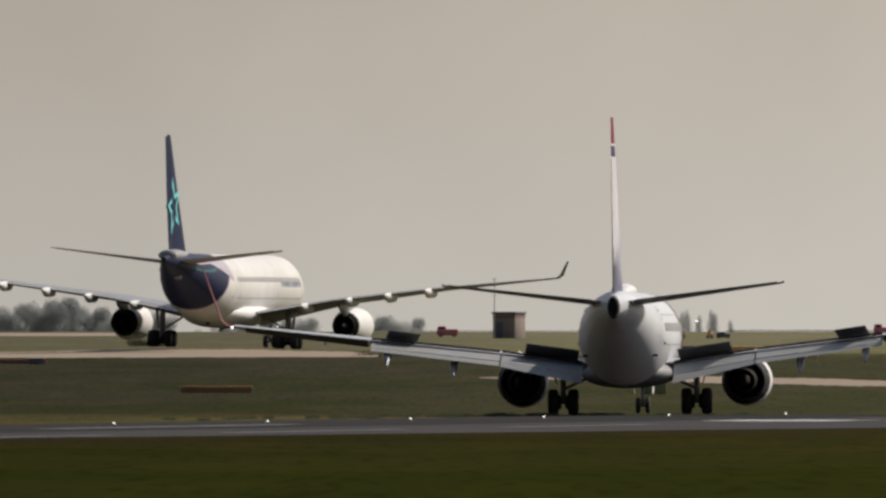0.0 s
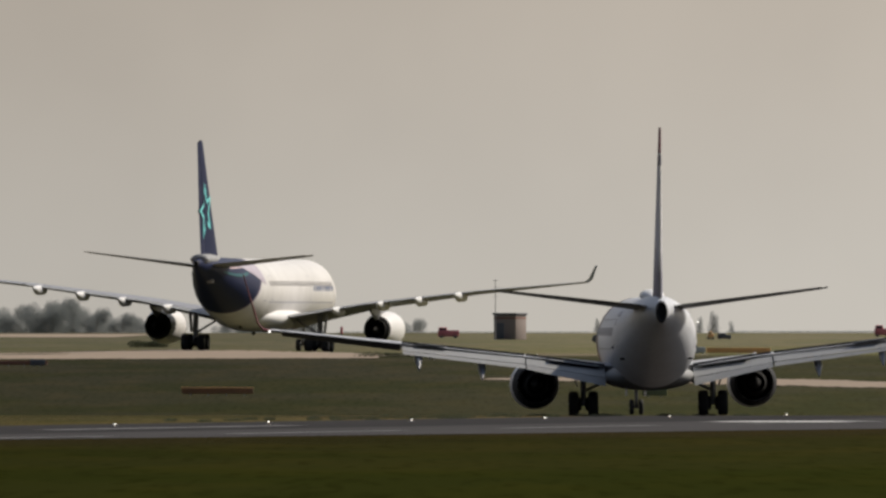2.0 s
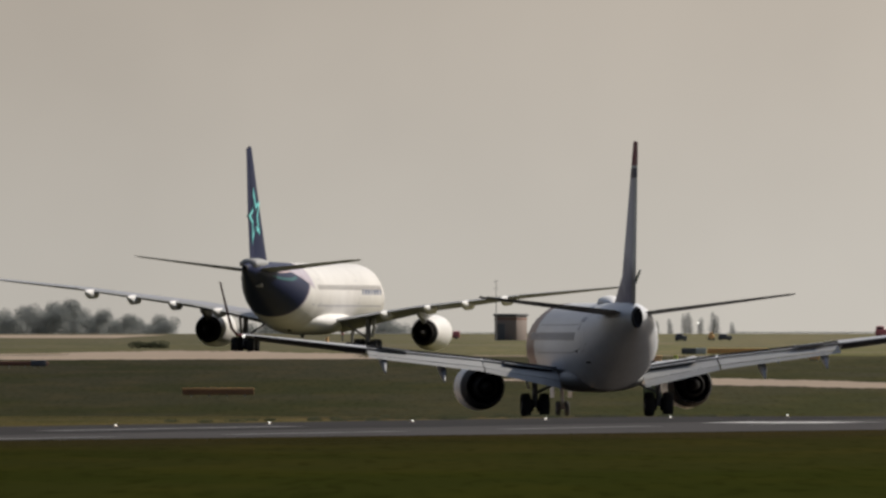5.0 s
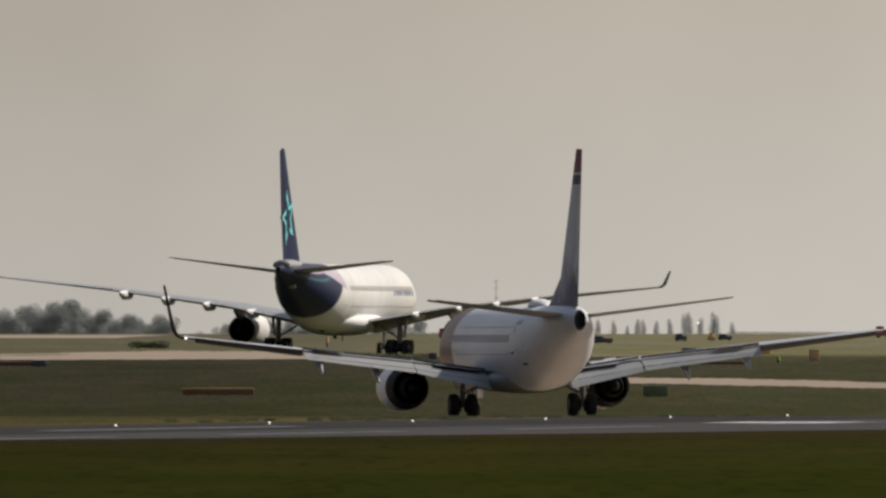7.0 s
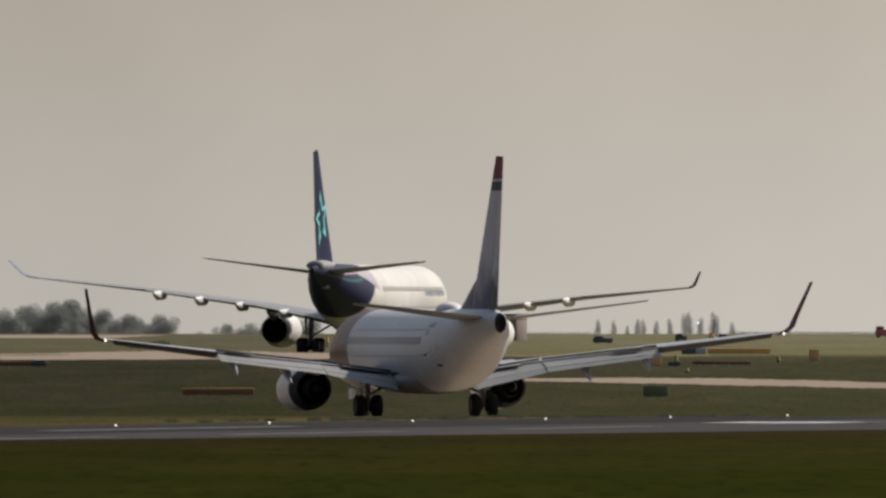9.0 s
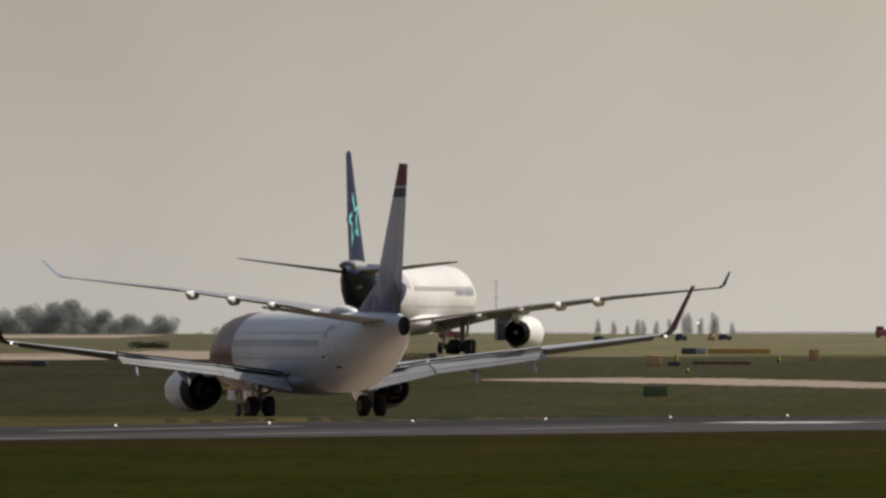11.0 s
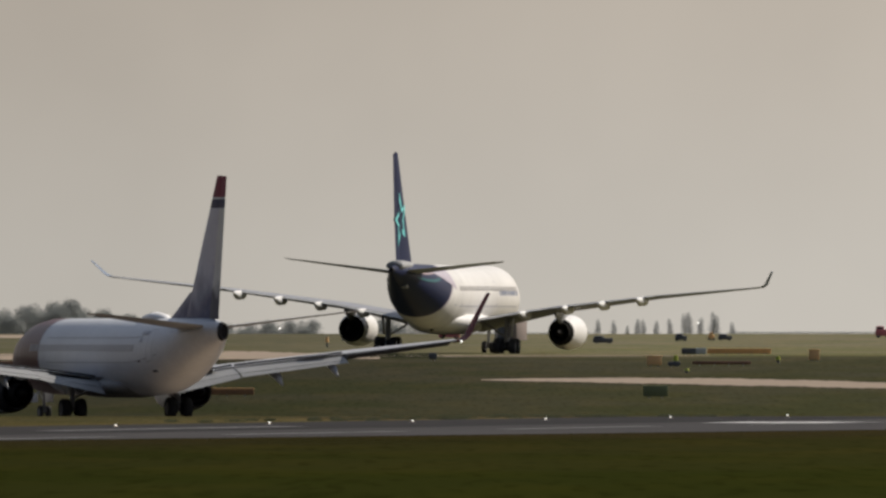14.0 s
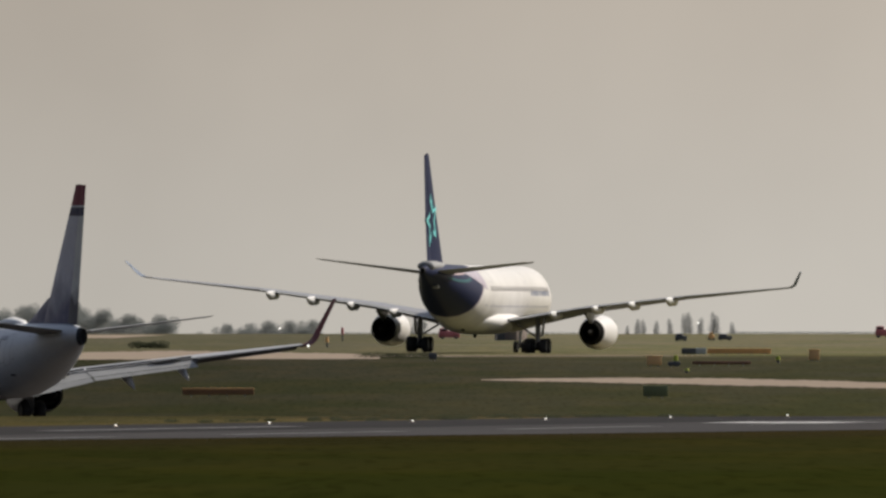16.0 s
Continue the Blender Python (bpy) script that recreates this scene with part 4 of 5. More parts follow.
        engine(jet, "engine", x, z, [(11.0, 1.2), (10.8, 1.36), (10, 1.5), (8.6, 1.55), (7, 1.5), (5.6, 1.3), (4.4, 1.06), (4.4, 1.0), (5.6, 1.1), (8, 1.22), (10, 1.18), (10.8, 1.14)],
               [(6.5, 0.96), (5.0, 0.92), (3.9, 0.86), (3.9, 0.8), (5, 0.78)], [(5, 0.4), (4.0, 0.34), (3.2, 0.12), (2.9, 0.02)], M_WHITE, 1.16, (11.15, 1.34), [(4.75, 1.16), (4.35, 1.06), (4.35, 0.97), (5.4, 0.95), (5.4, 0.3)])
        part("pylon", loft([ring(9.8, z + 1.55, 0.06, 0.15, 12, x), ring(7.5, z + 1.6, 0.26, 0.52, 12, x), ring(4.2, z + 1.45, 0.30, 0.75, 12, x), ring(1.2, z + 1.75, 0.12, 0.35, 12, x)]), M_GREY, jet)
        leg = gear_leg(jet, "main_gear_leg", [((sx * 5.3, 0, 0.75), (sx * 5.3, 0.1, 3.3), 0.23), ((sx * 5.3, -1.05, 0.72), (sx * 5.3, 1.05, 0.72), 0.15), ((sx * 5.3, 0, 1.45), (sx * 3.3, 0.1, 2.7), 0.09),
                                              ((sx * 4.55, -0.98, 0.72), (sx * 6.05, -0.98, 0.72), 0.1), ((sx * 4.55, 0.98, 0.72), (sx * 6.05, 0.98, 0.72), 0.1), ((sx * 5.3, -0.35, 1.0), (sx * 5.3, -0.5, 1.7), 0.06)])
        bm = bmesh.new()
        block(bm, (0.05, 1.2, 1.7), (sx * 5.75, 0.2, 2.4), pose(0, 0, 0, 0, sx * 6, 0), 0.015)
        part("gear_door", bm, M_GREY, leg)
        for dx in (-0.7, 0.7):
            for dy in (-0.98, 0.98):
                rolling.append((wheel(jet, (sx * 5.3 + dx, dy, 0.7), 0.7, 0.56), 0.7))
                bm = bmesh.new()
                rod(bm, (sx * 5.3 + dx * 0.62, dy, 0.7), (sx * 5.3 + dx * 0.12, dy, 0.7), 0.46, 18, 0.36)
                part("brake", bm, M_DARK, leg, "dark brake drum between the wheels")
    gear_leg(jet, "nose_gear_leg", [((0, 22.2, 0.52), (0, 22.4, 2.6), 0.12), ((-0.4, 22.2, 0.52), (0.4, 22.2, 0.52), 0.09), ((0, 22.4, 1.4), (0, 24.2, 2.6), 0.07)])
    for dx in (-0.36, 0.36):
        rolling.append((wheel(jet, (dx, 22.2, 0.525), 0.525, 0.38), 0.525))
    for size, at in (((0.25, 1.2, 0.45), (0, -8, 2.15)), ((0.2, 0.8, 0.35), (0, -2, 1.55))):
        bm = bmesh.new()
        block(bm, size, at, None, 0.08)
        part("belly_aerial", bm, M_DARK, jet, "dark blade aerial under the belly")
    return jet, rolling


# wide-body's windows, with the haze's paleness in their colour
M_WINDOW_HAZE = material("haze_pale_window", (0.42, 0.40, 0.38), 0.4, second=(0.3, 0.29, 0.28), scale=2)
M_TEALDARK = material("dark_teal_paint", (0.05, 0.15, 0.16), 0.45, second=(0.03, 0.08, 0.10), scale=1.5, gloss=0.1)
M_BLUSH = material("pale_pink_paint", (0.58, 0.47, 0.47), 0.45, second=(0.45, 0.30, 0.33), scale=1.5, gloss=0.1)
M_FARWING = material("grey_wide_wing_paint", (0.30, 0.305, 0.325), 0.5, second=(0.22, 0.225, 0.245), scale=0.7, gloss=0.12)
M_WINGLET = material("blue_grey_winglet_paint", (0.17, 0.21, 0.28), 0.5, second=(0.12, 0.15, 0.21), scale=1.0, gloss=0.1)
M_NAVYBAR = material("blue_lettering", (0.14, 0.17, 0.27), 0.4, second=(0.2, 0.23, 0.32))
near_jet, near_wheels, near_spoilers = narrow_body()
far_jet, far_wheels = wide_body()


# ---- airfield furniture ----
def on_land(x, y):
    return float(land(np.float64(x), np.float64(y)))


def edge_lamp(m):
    lamp = thing("runway_edge_lamp", "small white lit lamp on a short stem beside the runway", "runway lamp", m, "runway edge lamps")
    bm = bmesh.new()
    rod(bm, (0, 0, 0), (0, 0, 0.03), 0.11, 16)
    part("base_plate", bm, M_POST, lamp)
    bm = bmesh.new()
    rod(bm, (0, 0, 0.03), (0, 0, 0.05), 0.045, 12)
    part("stem", bm, M_ORANGE, lamp)
    bm = bmesh.new()
    bmesh.ops.create_uvsphere(bm, u_segments=14, v_segments=10, radius=0.034, matrix=Matrix.Translation((0, 0, 0.065)) @ Matrix.Diagonal((1, 1, 1.1, 1)))
    part("globe", bm, M_SPOTGLOW, lamp, "lit white glass globe")
    return lamp


def lamp_at(i):
    x, y = (v * (0.991 - 0.002 * i) for v in plan(i * 29.915 - 13.3, 2.82 - 0.08 * i))
    return pose(x, y, on_land(x, y) + 0.02)


first = edge_lamp(lamp_at(-3))
for i in range(-2, 10):
    copy_thing(first, lamp_at(i))


def board(name, label, category, x, y, w, h, mat, legs=2, thick=0.12, group="", cap=None):
    """A board or cabinet on short legs."""
    b = thing(name, label, category, pose(x, y, on_land(x, y)), group)
    bm = bmesh.new()
    block(bm, (w, thick, h), (0, 0, h / 2 + 0.12), None, min(0.03, thick / 4))
    part("panel", bm, mat, b)
    for k in range(legs):
        bm = bmesh.new()
        rod(bm, ((k + 0.5) / legs * w - w / 2, 0, -0.05), ((k + 0.5) / legs * w - w / 2, 0, 0.2), 0.04, 8)
        part("leg", bm, M_POST, b)
    if cap:
        bm = bmesh.new()
        block(bm, (w + 0.06, thick + 0.06, 0.09), (0, 0, h + 0.16), None, 0.02)
        part("top_edge", bm, cap, b)
    return b


def spot(px, y):
    """Sideways place at range y that falls on picture column px, to fit the camera's view."""
    return (px - 784) / 37600 * y


# lighter top strip paints in the light on the board's upper rim
board("barrier", "long low weathered orange barrier board in the grass", "barrier", spot(386, 1335), 1335, 4.5, 0.34, M_RUST, 4, 0.3, "", M_ORANGE)
board("sign_cabinet", "small dark box sign at the grass edge", "sign", spot(68, 1550), 1550, 1.1, 0.42, M_BLACK, 2, 0.4)
board("barrier", "long low rust-brown board lying in the grass", "barrier", spot(30, 1556), 1556, 4.6, 0.3, M_BROWN, 4, 0.25)
board("taxiway_sign", "dark olive back of a taxiway sign", "sign", spot(1160, 1325), 1325, 1.55, 0.68, M_OLIVE, 2, 0.2)
board("taxiway_sign", "yellow-orange box-shaped taxiway sign in the grass", "sign", spot(1158, 1560), 1560, 1.08, 0.62, M_YELLOW, 2, 0.5, "", M_ORANGE)
board("barrier", "long low rust-brown board beside the taxiway sign", "barrier", spot(1277, 1570), 1570, 4.3, 0.22, M_BROWN, 4, 0.25)
# yellow top strip paints this orange board's lit rim
board("barrier", "long low orange barrier board beyond the taxiway", "barrier", spot(1308, 1800), 1800, 5.4, 0.36, M_ORANGE, 5, 0.3, "", M_YELLOW)
board("taxiway_sign", "yellow taxiway sign on two legs", "sign", spot(1441, 1630), 1630, 0.8, 0.7, M_YELLOW, 2, 0.3, "", M_ORANGE)
board("equipment_box", "black equipment box beside the taxiway", "equipment box", spot(1219, 1760), 1760, 1.2, 0.5, M_BLACK, 2, 0.8)
board("sign_cabinet", "dark box sign in the short grass", "sign", spot(766, 1640), 1640, 0.6, 0.5, M_BLACK, 2, 0.3)


def marker(x, y, h, mat, label):
    """A short round marker post with a collar."""
    b = thing("marker_post", label, "marker post", pose(x, y, on_land(x, y)), "marker posts")
    bm = bmesh.new()
    rod(bm, (0, 0, -0.05), (0, 0, h * 0.55), 0.09, 12)
    part("post", bm, M_BLACK, b)
    bm = bmesh.new()
    rod(bm, (0, 0, h * 0.5), (0, 0, h), 0.19, 14, 0.15)
    part("collar", bm, mat, b)


marker(spot(1196, 1565), 1565, 0.8, M_LIME, "lime-yellow marker on a dark post in the grass")
marker(spot(1377, 1600), 1600, 0.5, M_LIME, "lime-yellow marker on a dark post in the grass")
marker(spot(1215, 1500), 1500, 0.3, M_LIME, "short lime-yellow marker in the grass")
marker(spot(579, 2150), 2150, 1.0, M_YELLOW, "yellow marker on a dark post in the field")
marker(spot(606, 2500), 2500, 1.6, M_REDVAN, "red marker on a dark post in the field")


def far_light(x, y, h):
    """A lit lamp on a tall thin pole."""
    b = thing("lamp_post", "lit white lamp on a thin pole beyond the field", "lamp post", pose(x, y, on_land(x, y)), "far lamp posts")
    bm = bmesh.new()
    rod(bm, (0, 0, -0.1), (0, 0, h), 0.06, 8, 0.04)
    part("pole", bm, M_POST, b)
    bm = bmesh.new()
    block(bm, (0.3, 0.22, 0.24), (0, -0.05, h + 0.1), None, 0.05)
    part("lamp_head", bm, M_SPOTGLOW, b, "lit white lamp head")


far_light(spot(495, 3950), 3950, 0.9)
far_light(spot(1236, 3950), 3950, 1.9)
board("equipment_box", "pale grey equipment cabinet beside the taxiway", "equipment box", spot(1240, 1765), 1765, 0.9, 0.5, M_PALEBOX, 2, 0.6)
board("equipment_box", "low black box under the lime marker", "equipment box", spot(1193, 1555), 1555, 0.9, 0.3, M_BLACK, 2, 0.4)


def van(name, label, x, y, ln, h, mat, cab):
    """A small vehicle or plant seen side on: body, cab, glass, wheels."""
    v = thing(name, label, "vehicle", pose(x, y, on_land(x, y)))
    bm = bmesh.new()
    block(bm, (ln, 1.9, h * 0.6), (0, 0, h * 0.44), None, 0.1)
    part("body", bm, mat, v)
    bm = bmesh.new()
    block(bm, (ln * cab, 1.8, h * 0.4), (-ln * (0.5 - cab / 2) + 0.1, 0, h * 0.82), None, 0.15)
    part("cab", bm, mat, v)
    bm = bmesh.new()
    block(bm, (ln * cab * 0.7, 1.84, h * 0.2), (-ln * (0.5 - cab / 2) + 0.1, 0, h * 0.84), None, 0.05)
    part("window", bm, M_GLASS, v)
    for k in (-1, 1):
        for q in (-1, 1):
            w = wheel(v, (0, 0, 0), h * 0.2, 0.2)
            w.matrix_basis = pose(k * ln * 0.32, q * 0.85, h * 0.2, 0, 0, 90)


van("van", "red van parked beyond the field", spot(795, 2800), 2800, 2.8, 1.4, M_REDVAN, 0.4)
van("van", "red truck parked beyond the field", spot(1563, 3000), 3000, 2.2, 1.6, M_REDVAN, 0.5)
van("van", "dark vehicle parked beyond the field", spot(1067, 2350), 2350, 2.2, 0.85, M_BLACK, 0.5)
van("van", "dark vehicle parked beyond the field", spot(1205, 2500), 2500, 1.4, 0.9, M_BLACK, 0.6)
van("van", "yellow vehicle parked beyond the field", spot(1259, 2600), 2600, 0.75, 1.0, M_YELLOW, 0.6)
van("van", "dark vehicle parked beyond the field", spot(1283, 2600), 2600, 1.7, 0.8, M_BLACK, 0.6)


def hut():
    y = 2600
    x = spot(904, y)
    b = thing("equipment_hut", "flat-roofed tan equipment hut with a mast beside it", "hut", pose(x, y, on_land(x, y), 0, 0, -30))
    bm = bmesh.new()
    block(bm, (3.1, 2.6, 3.0), (0, 0, 1.5), None, 0.04)
    wall = part("wall", bm, M_BRICK, b)
    bm = bmesh.new()
    block(bm, (3.35, 2.85, 0.28), (0, 0, 3.12), None, 0.04)
    part("roof", bm, M_ROOF, b, "grey flat roof")
    bm = bmesh.new()
    block(bm, (1.0, 0.06, 2.0), (-0.6, -1.31, 1.02), None, 0.02)
    part("door", bm, M_ROOF, wall, "grey metal door")
    for z in (2.62,):
        bm = bmesh.new()
        block(bm, (3.14, 2.64, 0.16), (0, 0, z), None, 0.02)
        part("wall_band", bm, M_BROWN, wall, "dark brown band round the wall")
    bm = bmesh.new()
    x = spot(878, 2590)
    m = thing("mast", "thin grey radio mast beside the hut", "mast", pose(x, 2590, on_land(x, 2590)))
    rod(bm, (0, 0, 0), (0, 0, 7.4), 0.07, 8, 0.03)
    part("pole", bm, M_POST, m)
    bm = bmesh.new()
    for z in (5.2, 6.4, 7.2):
        rod(bm, (-0.3, 0, z), (0.3, 0, z), 0.025, 6)
    part("crossbar", bm, M_POST, m)


hut()


# ---- trees and bushes ----
def leaf_cloud(rng, lobes, count, size, mat=None):
    """Many small folded leaf clumps scattered through lobes (x, y, z, rx, ry, rz)."""
    verts, faces = [], []
    for lx, ly, lz, ax, ay, az in lobes:
        for _ in range(count):
            d = rng.normal(size=3)
            d *= rng.uniform(0.0, 1.0) ** 0.4 / np.linalg.norm(d)
            c = np.array((lx + d[0] * ax, ly + d[1] * ay, lz + d[2] * az))
            a, b = rng.normal(size=3), rng.normal(size=3)
            a *= size * rng.uniform(0.5, 1.2) / np.linalg.norm(a)
            b *= size * rng.uniform(0.4, 1.0) / np.linalg.norm(b)
            k = len(verts)
            verts += [c - a, c + b * 0.6, c + a, c - b * 0.6 + d * size * 0.3]
            faces += [(k, k + 1, k + 2), (k, k + 2, k + 3)]
    me = bpy.data.meshes.new("crown")
    me.from_pydata([tuple(map(float, v)) for v in verts], [], faces)
    me.materials.append(mat or M_LEAF_HAZE)
    return me


def tree_kind(seed, height, width, tall, label, group):
    rng = np.random.default_rng(seed)
    t = thing("tree", label, "tree", None, group)
    bm = bmesh.new()
    rod(bm, (0, 0, -0.3), (0, 0, height * 0.8), height * 0.016, 8, height * 0.004)
    for k in range(6):
        a, z = rng.uniform(0, 6.28), height * rng.uniform(0.25, 0.6)
        q = width * 0.35 * (0.5 if tall else 1)
        rod(bm, (0, 0, z), (q * math.cos(a), q * math.sin(a), z + height * rng.uniform(0.12, 0.25)), height * 0.007, 6, height * 0.003)
    part("trunk", bm, M_BARK, t)
    lobes = []
    for k in range(9):
        f = k / 8
        if tall:
            w = width * 0.5 * (0.35 + 0.65 * math.sin(math.pi * (0.15 + 0.75 * f)))
            lobes.append((rng.normal() * 0.15, rng.normal() * 0.15, height * (0.14 + 0.76 * f), w * rng.uniform(0.8, 1.05), w, height * 0.12))
        else:
            a, q = rng.uniform(0, 6.28), width * 0.34 * rng.uniform(0.2, 1)
            lobes.append((q * math.cos(a), q * math.sin(a), height * rng.uniform(0.28, 0.86), width * rng.uniform(0.16, 0.28), width * 0.22, height * rng.uniform(0.1, 0.17)))
    crown = new("crown", leaf_cloud(rng, lobes, 420 if tall else 1250, 0.12, M_LEAF_HAZE_PALE if tall else None))
    crown.parent = t
    return t


def plant(kind, x, y, k, turn):
    c = copy_thing(kind, pose(x, y, on_land(x, y) - 0.1, 0, 0, turn))
    c.scale = (k, k, k)
    return c


rng = np.random.default_rng(7)
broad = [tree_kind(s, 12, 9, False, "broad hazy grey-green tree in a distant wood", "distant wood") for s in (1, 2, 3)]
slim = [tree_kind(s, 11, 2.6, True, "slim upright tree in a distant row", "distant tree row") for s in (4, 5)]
# wood: (picture column, crown height above the field's horizon) fitted to the camera's view, with two rows in depth
for a, b, top0, top1, n in ((-40, 60, 0.98, 1.08, 6), (60, 150, 1.12, 1.18, 6), (150, 195, 1.02, 1.0, 3), (200, 305, 0.92, 0.88, 7), (385, 450, 0.72, 0.78, 4), (455, 565, 0.76, 0.76, 8), (352, 366, 0.62, 0.6, 1), (300, 345, 0.4, 0.42, 3), (560, 590, 0.6, 0.5, 2), (668, 738, 0.84, 0.78, 5), (742, 790, 0.6, 0.5, 3)):
    for k in range(n):
        f = (k + 0.5) / n
        y = 4450 + rng.uniform(-45, 60)
        plant(broad[k % 3], spot(a + (b - a) * f + rng.uniform(-5, 5), y), y, (top0 + (top1 - top0) * f) * rng.uniform(0.93, 1.04), rng.uniform(0, 360))
for px, k in ((1058, 0.82), (1086, 0.8), (1110, 0.7), (1127, 0.84), (1138, 0.82), (1162, 0.8), (1187, 0.84), (1213, 0.93), (1221, 0.97), (1240, 0.86), (1262, 0.96), (1268, 0.9), (1296, 0.78)):
    y = 4430 + rng.uniform(-30, 30)
    plant(slim[px % 2], spot(px, y), y, k, rng.uniform(0, 360))
for kind, y in zip(broad + slim, (4700, 4720, 4740, 4760, 4780)):
    kind.matrix_basis = pose(-90 - y / 100, y, on_land(-90, y) - 0.1)


def hedge(x0, x1, y, h, label, seed):
    r = np.random.default_rng(seed)
    n = max(3, int((x1 - x0) / 1.2))
    lobes = [(x0 + (x1 - x0) * (k + 0.5) / n - (x0 + x1) / 2, r.uniform(-0.4, 0.4), h * 0.45, (x1 - x0) / n * 0.9, 0.6, h * r.uniform(0.4, 0.6)) for k in range(n)]
    ob = new("bush", leaf_cloud(r, lobes, 130 if y > 3000 else 260, min(0.16, h * 0.25), M_LEAF_HAZE_PALE if y > 3000 else M_SCRUB))
    ob.location = ((x0 + x1) / 2, y, on_land((x0 + x1) / 2, y))
    tagged(ob, label, "bush")


hedge(spot(234, 2100), spot(295, 2100), 2100, 0.75, "low dark green bush in the field", 11)
hedge(spot(640, 1690), spot(772, 1690), 1690, 0.4, "low strip of dark scrub in the grass", 12)
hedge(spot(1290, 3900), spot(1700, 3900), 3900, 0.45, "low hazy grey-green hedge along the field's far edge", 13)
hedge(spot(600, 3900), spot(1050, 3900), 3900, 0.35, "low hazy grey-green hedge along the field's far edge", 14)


# ---- standing grass ----
def blades(name, n, seed, s_span, p_span, tall, label, mat=None, tufts=0):
    r = np.random.default_rng(seed)
    s, p = r.uniform(*s_span, n), r.uniform(*p_span, n)
    if tufts:
        k = r.integers(0, tufts, n)
        s, p = r.uniform(*s_span, tufts)[k] + r.normal(0, 0.5, n), r.uniform(*p_span, tufts)[k] + r.normal(0, 0.1, n) * r.uniform(0.5, 1.8, tufts)[k]
    x, y = plan_grid(s, p)
    keep = np.abs(x) < 0.0235 * y + 1.5
    x, y = x[keep], y[keep]
    z = land(x, y)
    n = len(x)
    h = tall * r.uniform(0.35, 1.15, n)
    a = r.uniform(0, math.pi, n)
    w = 0.01 + 0.022 * r.random(n)
    bx, by = np.cos(a) * w, np.sin(a) * w
    sway = 0.5 if tufts else 2.2
    lx, ly = r.normal(0, sway, n) * h, r.normal(0, sway, n) * h
    v = np.stack([np.stack([x - bx, y - by, z - 0.02], -1), np.stack([x + bx, y + by, z - 0.02], -1), np.stack([x + lx, y + ly, z + h], -1)], 1).reshape(-1, 3)
    me = bpy.data.meshes.new(name)
    me.from_pydata(v.tolist(), [], np.arange(3 * n).reshape(-1, 3).tolist())
    me.materials.append(mat or M_BLADE)
    return tagged(new(name, me), label, "grass", kind="stuff")


blades("grass", 120000, 21, (-560, -60), (46.5, 70), 0.014, "rough uncut grass before the runway")
blades("grass", 40000, 22, (-60, 330), (-50, -3), 0.05, "rough straw-coloured grass beyond the runway", M_STRAW)
blades("grass_tufts", 9000, 23, (35, 160), (-7, -1.2), 0.13, "scattered green tufts along the runway's edge", M_SCRUB, 45)


# ---- what moves ----
NEAR = [(0, 8.086, 909.49, 2.57, -0.076), (0.5, 8.557, 915.929, 1.333, -0.105), (1, 8.869, 922.722, 0.29, -0.135), (1.5, 9.042, 929.754, -0.608, -0.165), (2, 9.09, 936.928, -1.401, -0.194),
        (2.5, 9.023, 944.166, -2.126, -0.223), (3, 8.847, 951.408, -2.808, -0.252), (3.5, 8.564, 958.608, -3.47, -0.281), (4, 8.177, 965.733, -4.13, -0.309), (4.6, 7.577, 974.16, -4.934, -0.342),
        (5.2, 6.831, 982.441, -5.764, -0.375), (5.8, 5.943, 990.583, -6.625, -0.407), (6.5, 4.736, 999.935, -7.667, -0.445), (7, 3.768, 1006.548, -8.431, -0.472), (7.5, 2.721, 1013.131, -9.204, -0.499),
        (8, 1.6, 1019.713, -9.979, -0.527), (8.5, 0.414, 1026.32, -10.748, -0.556), (9, -0.831, 1032.979, -11.5, -0.585), (9.6, -2.396, 1041.075, -12.369, -0.622), (10.2, -4.033, 1049.316, -13.189, -0.661),
        (10.8, -5.741, 1057.727, -13.945, -0.702), (11.5, -7.832, 1067.766, -14.735, -0.754), (12, -9.401, 1075.077, -15.236, -0.795), (12.5, -11.044, 1082.483, -15.684, -0.838), (13, -12.769, 1089.952, -16.082, -0.884),
        (13.5, -14.586, 1097.438, -16.44, -0.934), (14, -16.497, 1104.881, -16.77, -0.988), (14.5, -18.494, 1112.2, -17.089, -1.045), (15, -20.553, 1119.299, -17.42, -1.107), (15.5, -22.54, 1126.062, -17.791, -1.173),
        (16, -24.634, 1132.35, -18.24, -1.244)]
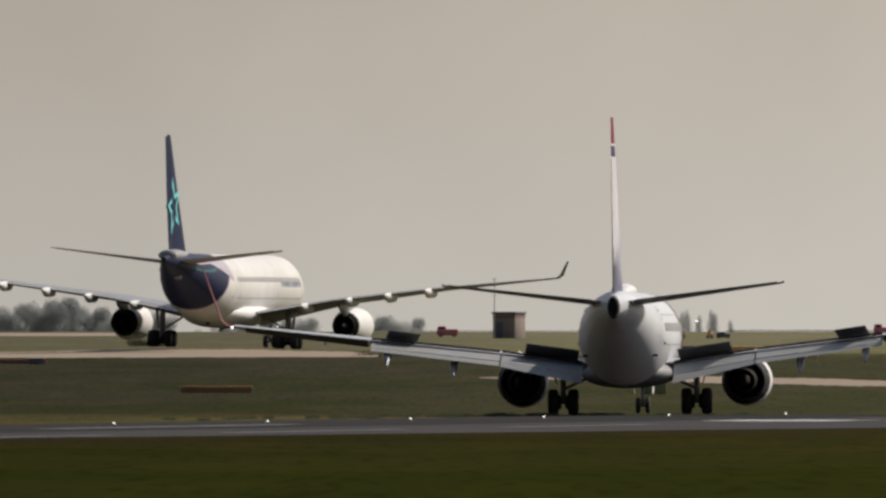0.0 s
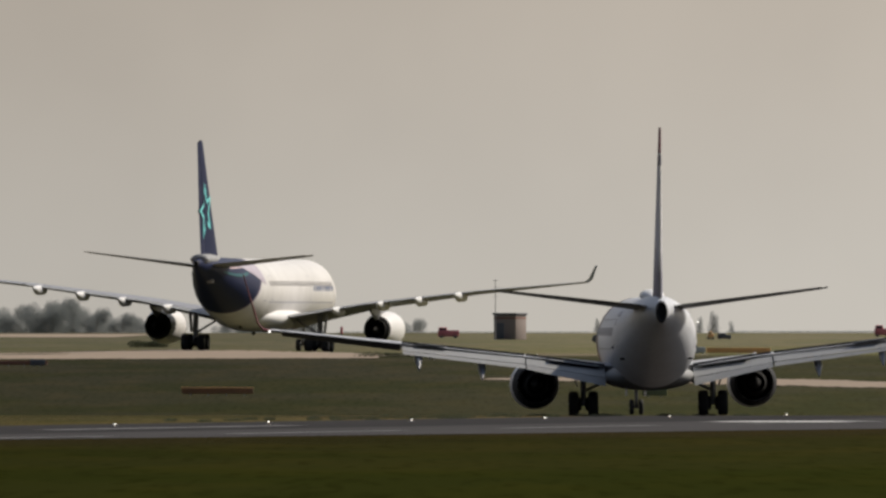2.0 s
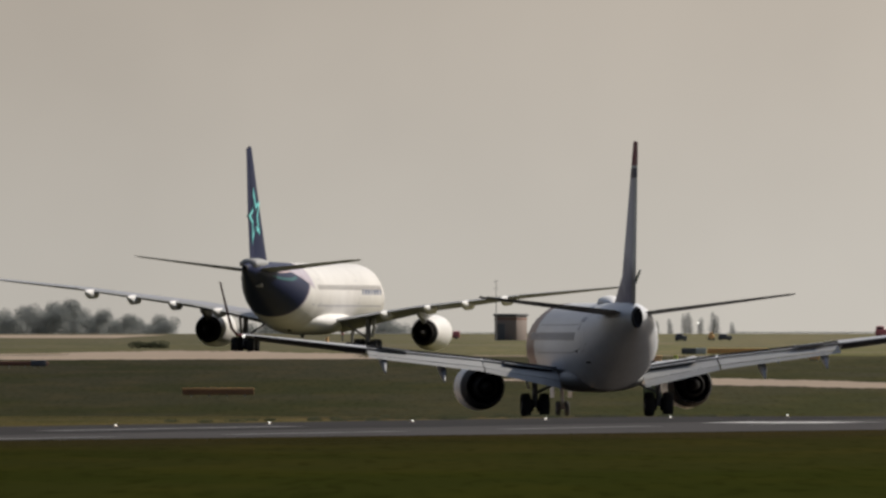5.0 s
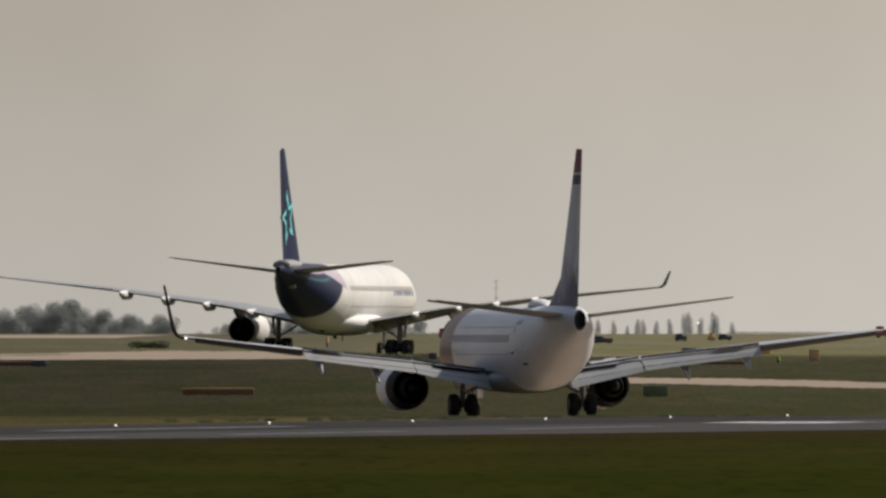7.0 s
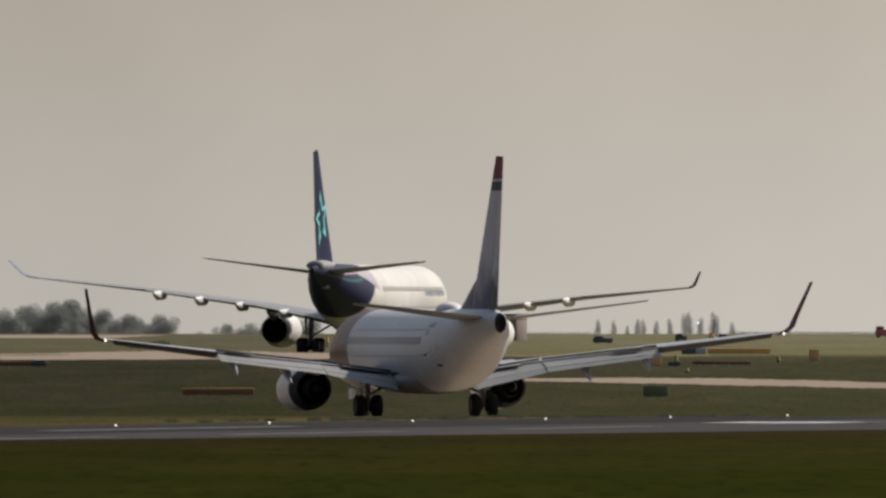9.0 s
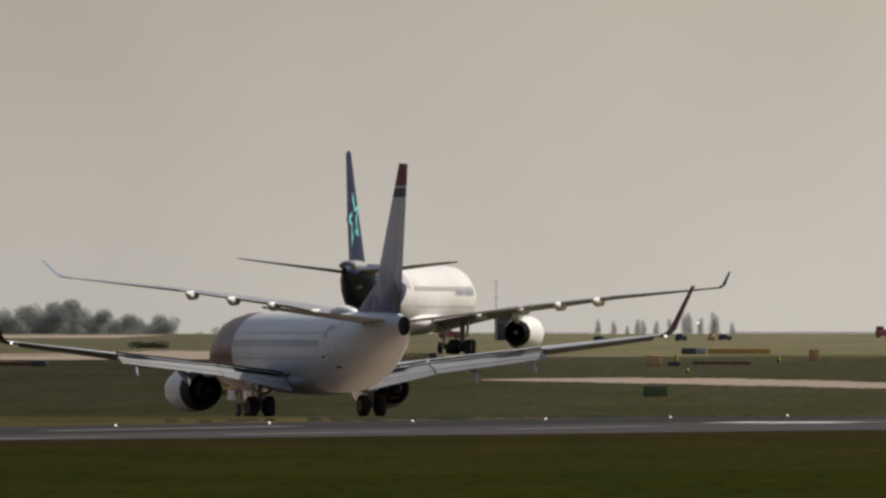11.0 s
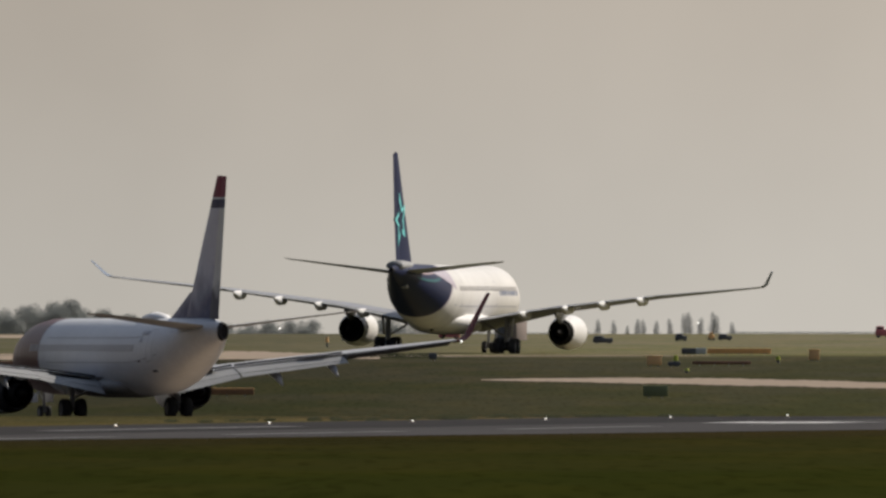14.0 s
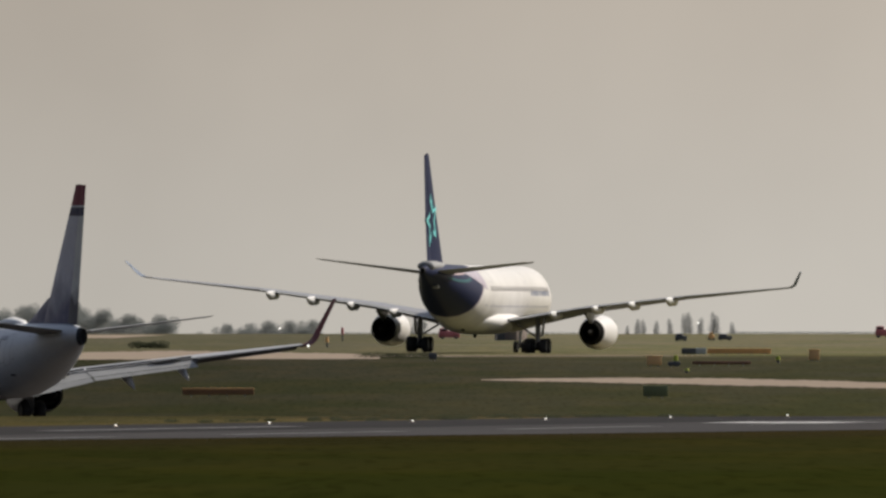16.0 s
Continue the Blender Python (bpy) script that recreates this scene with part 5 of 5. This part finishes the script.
FAR = [(0, -17.984, 1765.91, 9.26, 2.106), (0.5, -17.374, 1770.345, 9.325, 2.05), (1, -16.761, 1774.769, 9.39, 1.997), (1.5, -16.144, 1779.168, 9.453, 1.947), (2, -15.52, 1783.531, 9.514, 1.901),
       (2.5, -14.89, 1787.845, 9.571, 1.858), (3, -14.252, 1792.101, 9.624, 1.819), (3.5, -13.607, 1796.292, 9.671, 1.784), (4, -12.956, 1800.409, 9.712, 1.753), (4.6, -12.165, 1805.244, 9.753, 1.721),
       (5.2, -11.366, 1809.959, 9.783, 1.694), (5.8, -10.561, 1814.548, 9.802, 1.672), (6.5, -9.616, 1819.742, 9.81, 1.653), (7, -8.939, 1823.348, 9.806, 1.644), (7.5, -8.261, 1826.869, 9.796, 1.638),
       (8, -7.584, 1830.311, 9.779, 1.635), (8.5, -6.909, 1833.677, 9.756, 1.634), (9, -6.236, 1836.976, 9.728, 1.637), (9.6, -5.432, 1840.857, 9.69, 1.642), (10.2, -4.634, 1844.668, 9.648, 1.651),
       (10.8, -3.841, 1848.43, 9.605, 1.662), (11.5, -2.921, 1852.787, 9.558, 1.677), (12, -2.267, 1855.899, 9.529, 1.688), (12.5, -1.614, 1859.029, 9.506, 1.7), (13, -0.961, 1862.195, 9.491, 1.711),
       (13.5, -0.304, 1865.417, 9.487, 1.721), (14, 0.359, 1868.715, 9.496, 1.73), (14.5, 1.031, 1872.112, 9.52, 1.737), (15, 1.717, 1875.632, 9.563, 1.741), (15.5, 2.42, 1879.299, 9.629, 1.742),
       (16, 3.147, 1883.14, 9.719, 1.739)]


def roll_rows(track, at, r, step):
    """The turning of a wheel of radius r whose thing follows the track."""
    ts = np.arange(0, 16 + step / 2, step)
    xs, ys = np.interp(ts, [q[0] for q in track], [q[1] for q in track]), np.interp(ts, [q[0] for q in track], [q[2] for q in track])
    run = np.concatenate([[0], np.cumsum(np.hypot(np.diff(xs), np.diff(ys)))])
    return [(float(t), pose(*at, -math.degrees(d / r))) for t, d in zip(ts, run)]


def motions():
    walk(near_jet, [(t, pose(x, y, z, 0, -0.57, -h)) for t, x, y, h, z in NEAR])
    walk(far_jet, [(t, pose(x, y, z, 0, 0.94, -h)) for t, x, y, h, z in FAR])
    for w, r in near_wheels:
        walk(w, roll_rows(NEAR, tuple(w.location), r, 1 / 30))
    for w, r in far_wheels:
        walk(w, roll_rows(FAR, tuple(w.location), r, 1 / 15))
    for sp, kind, at, tilt, yaw in near_spoilers:
        up = 42 if kind == 0 else 38
        down = 0.35 if kind == 0 else 0.8
        ways = [(0, 1), (0.1, 0.88), (down * 0.5, 0.5), (down, 0.02), (down + 0.2, 0), (16, 0)]
        walk(sp, [(t, pose(*at, 0, tilt, yaw) @ pose(0, 0, 0, -(up * k) + 4, 0, 0)) for t, k in ways])


motions()
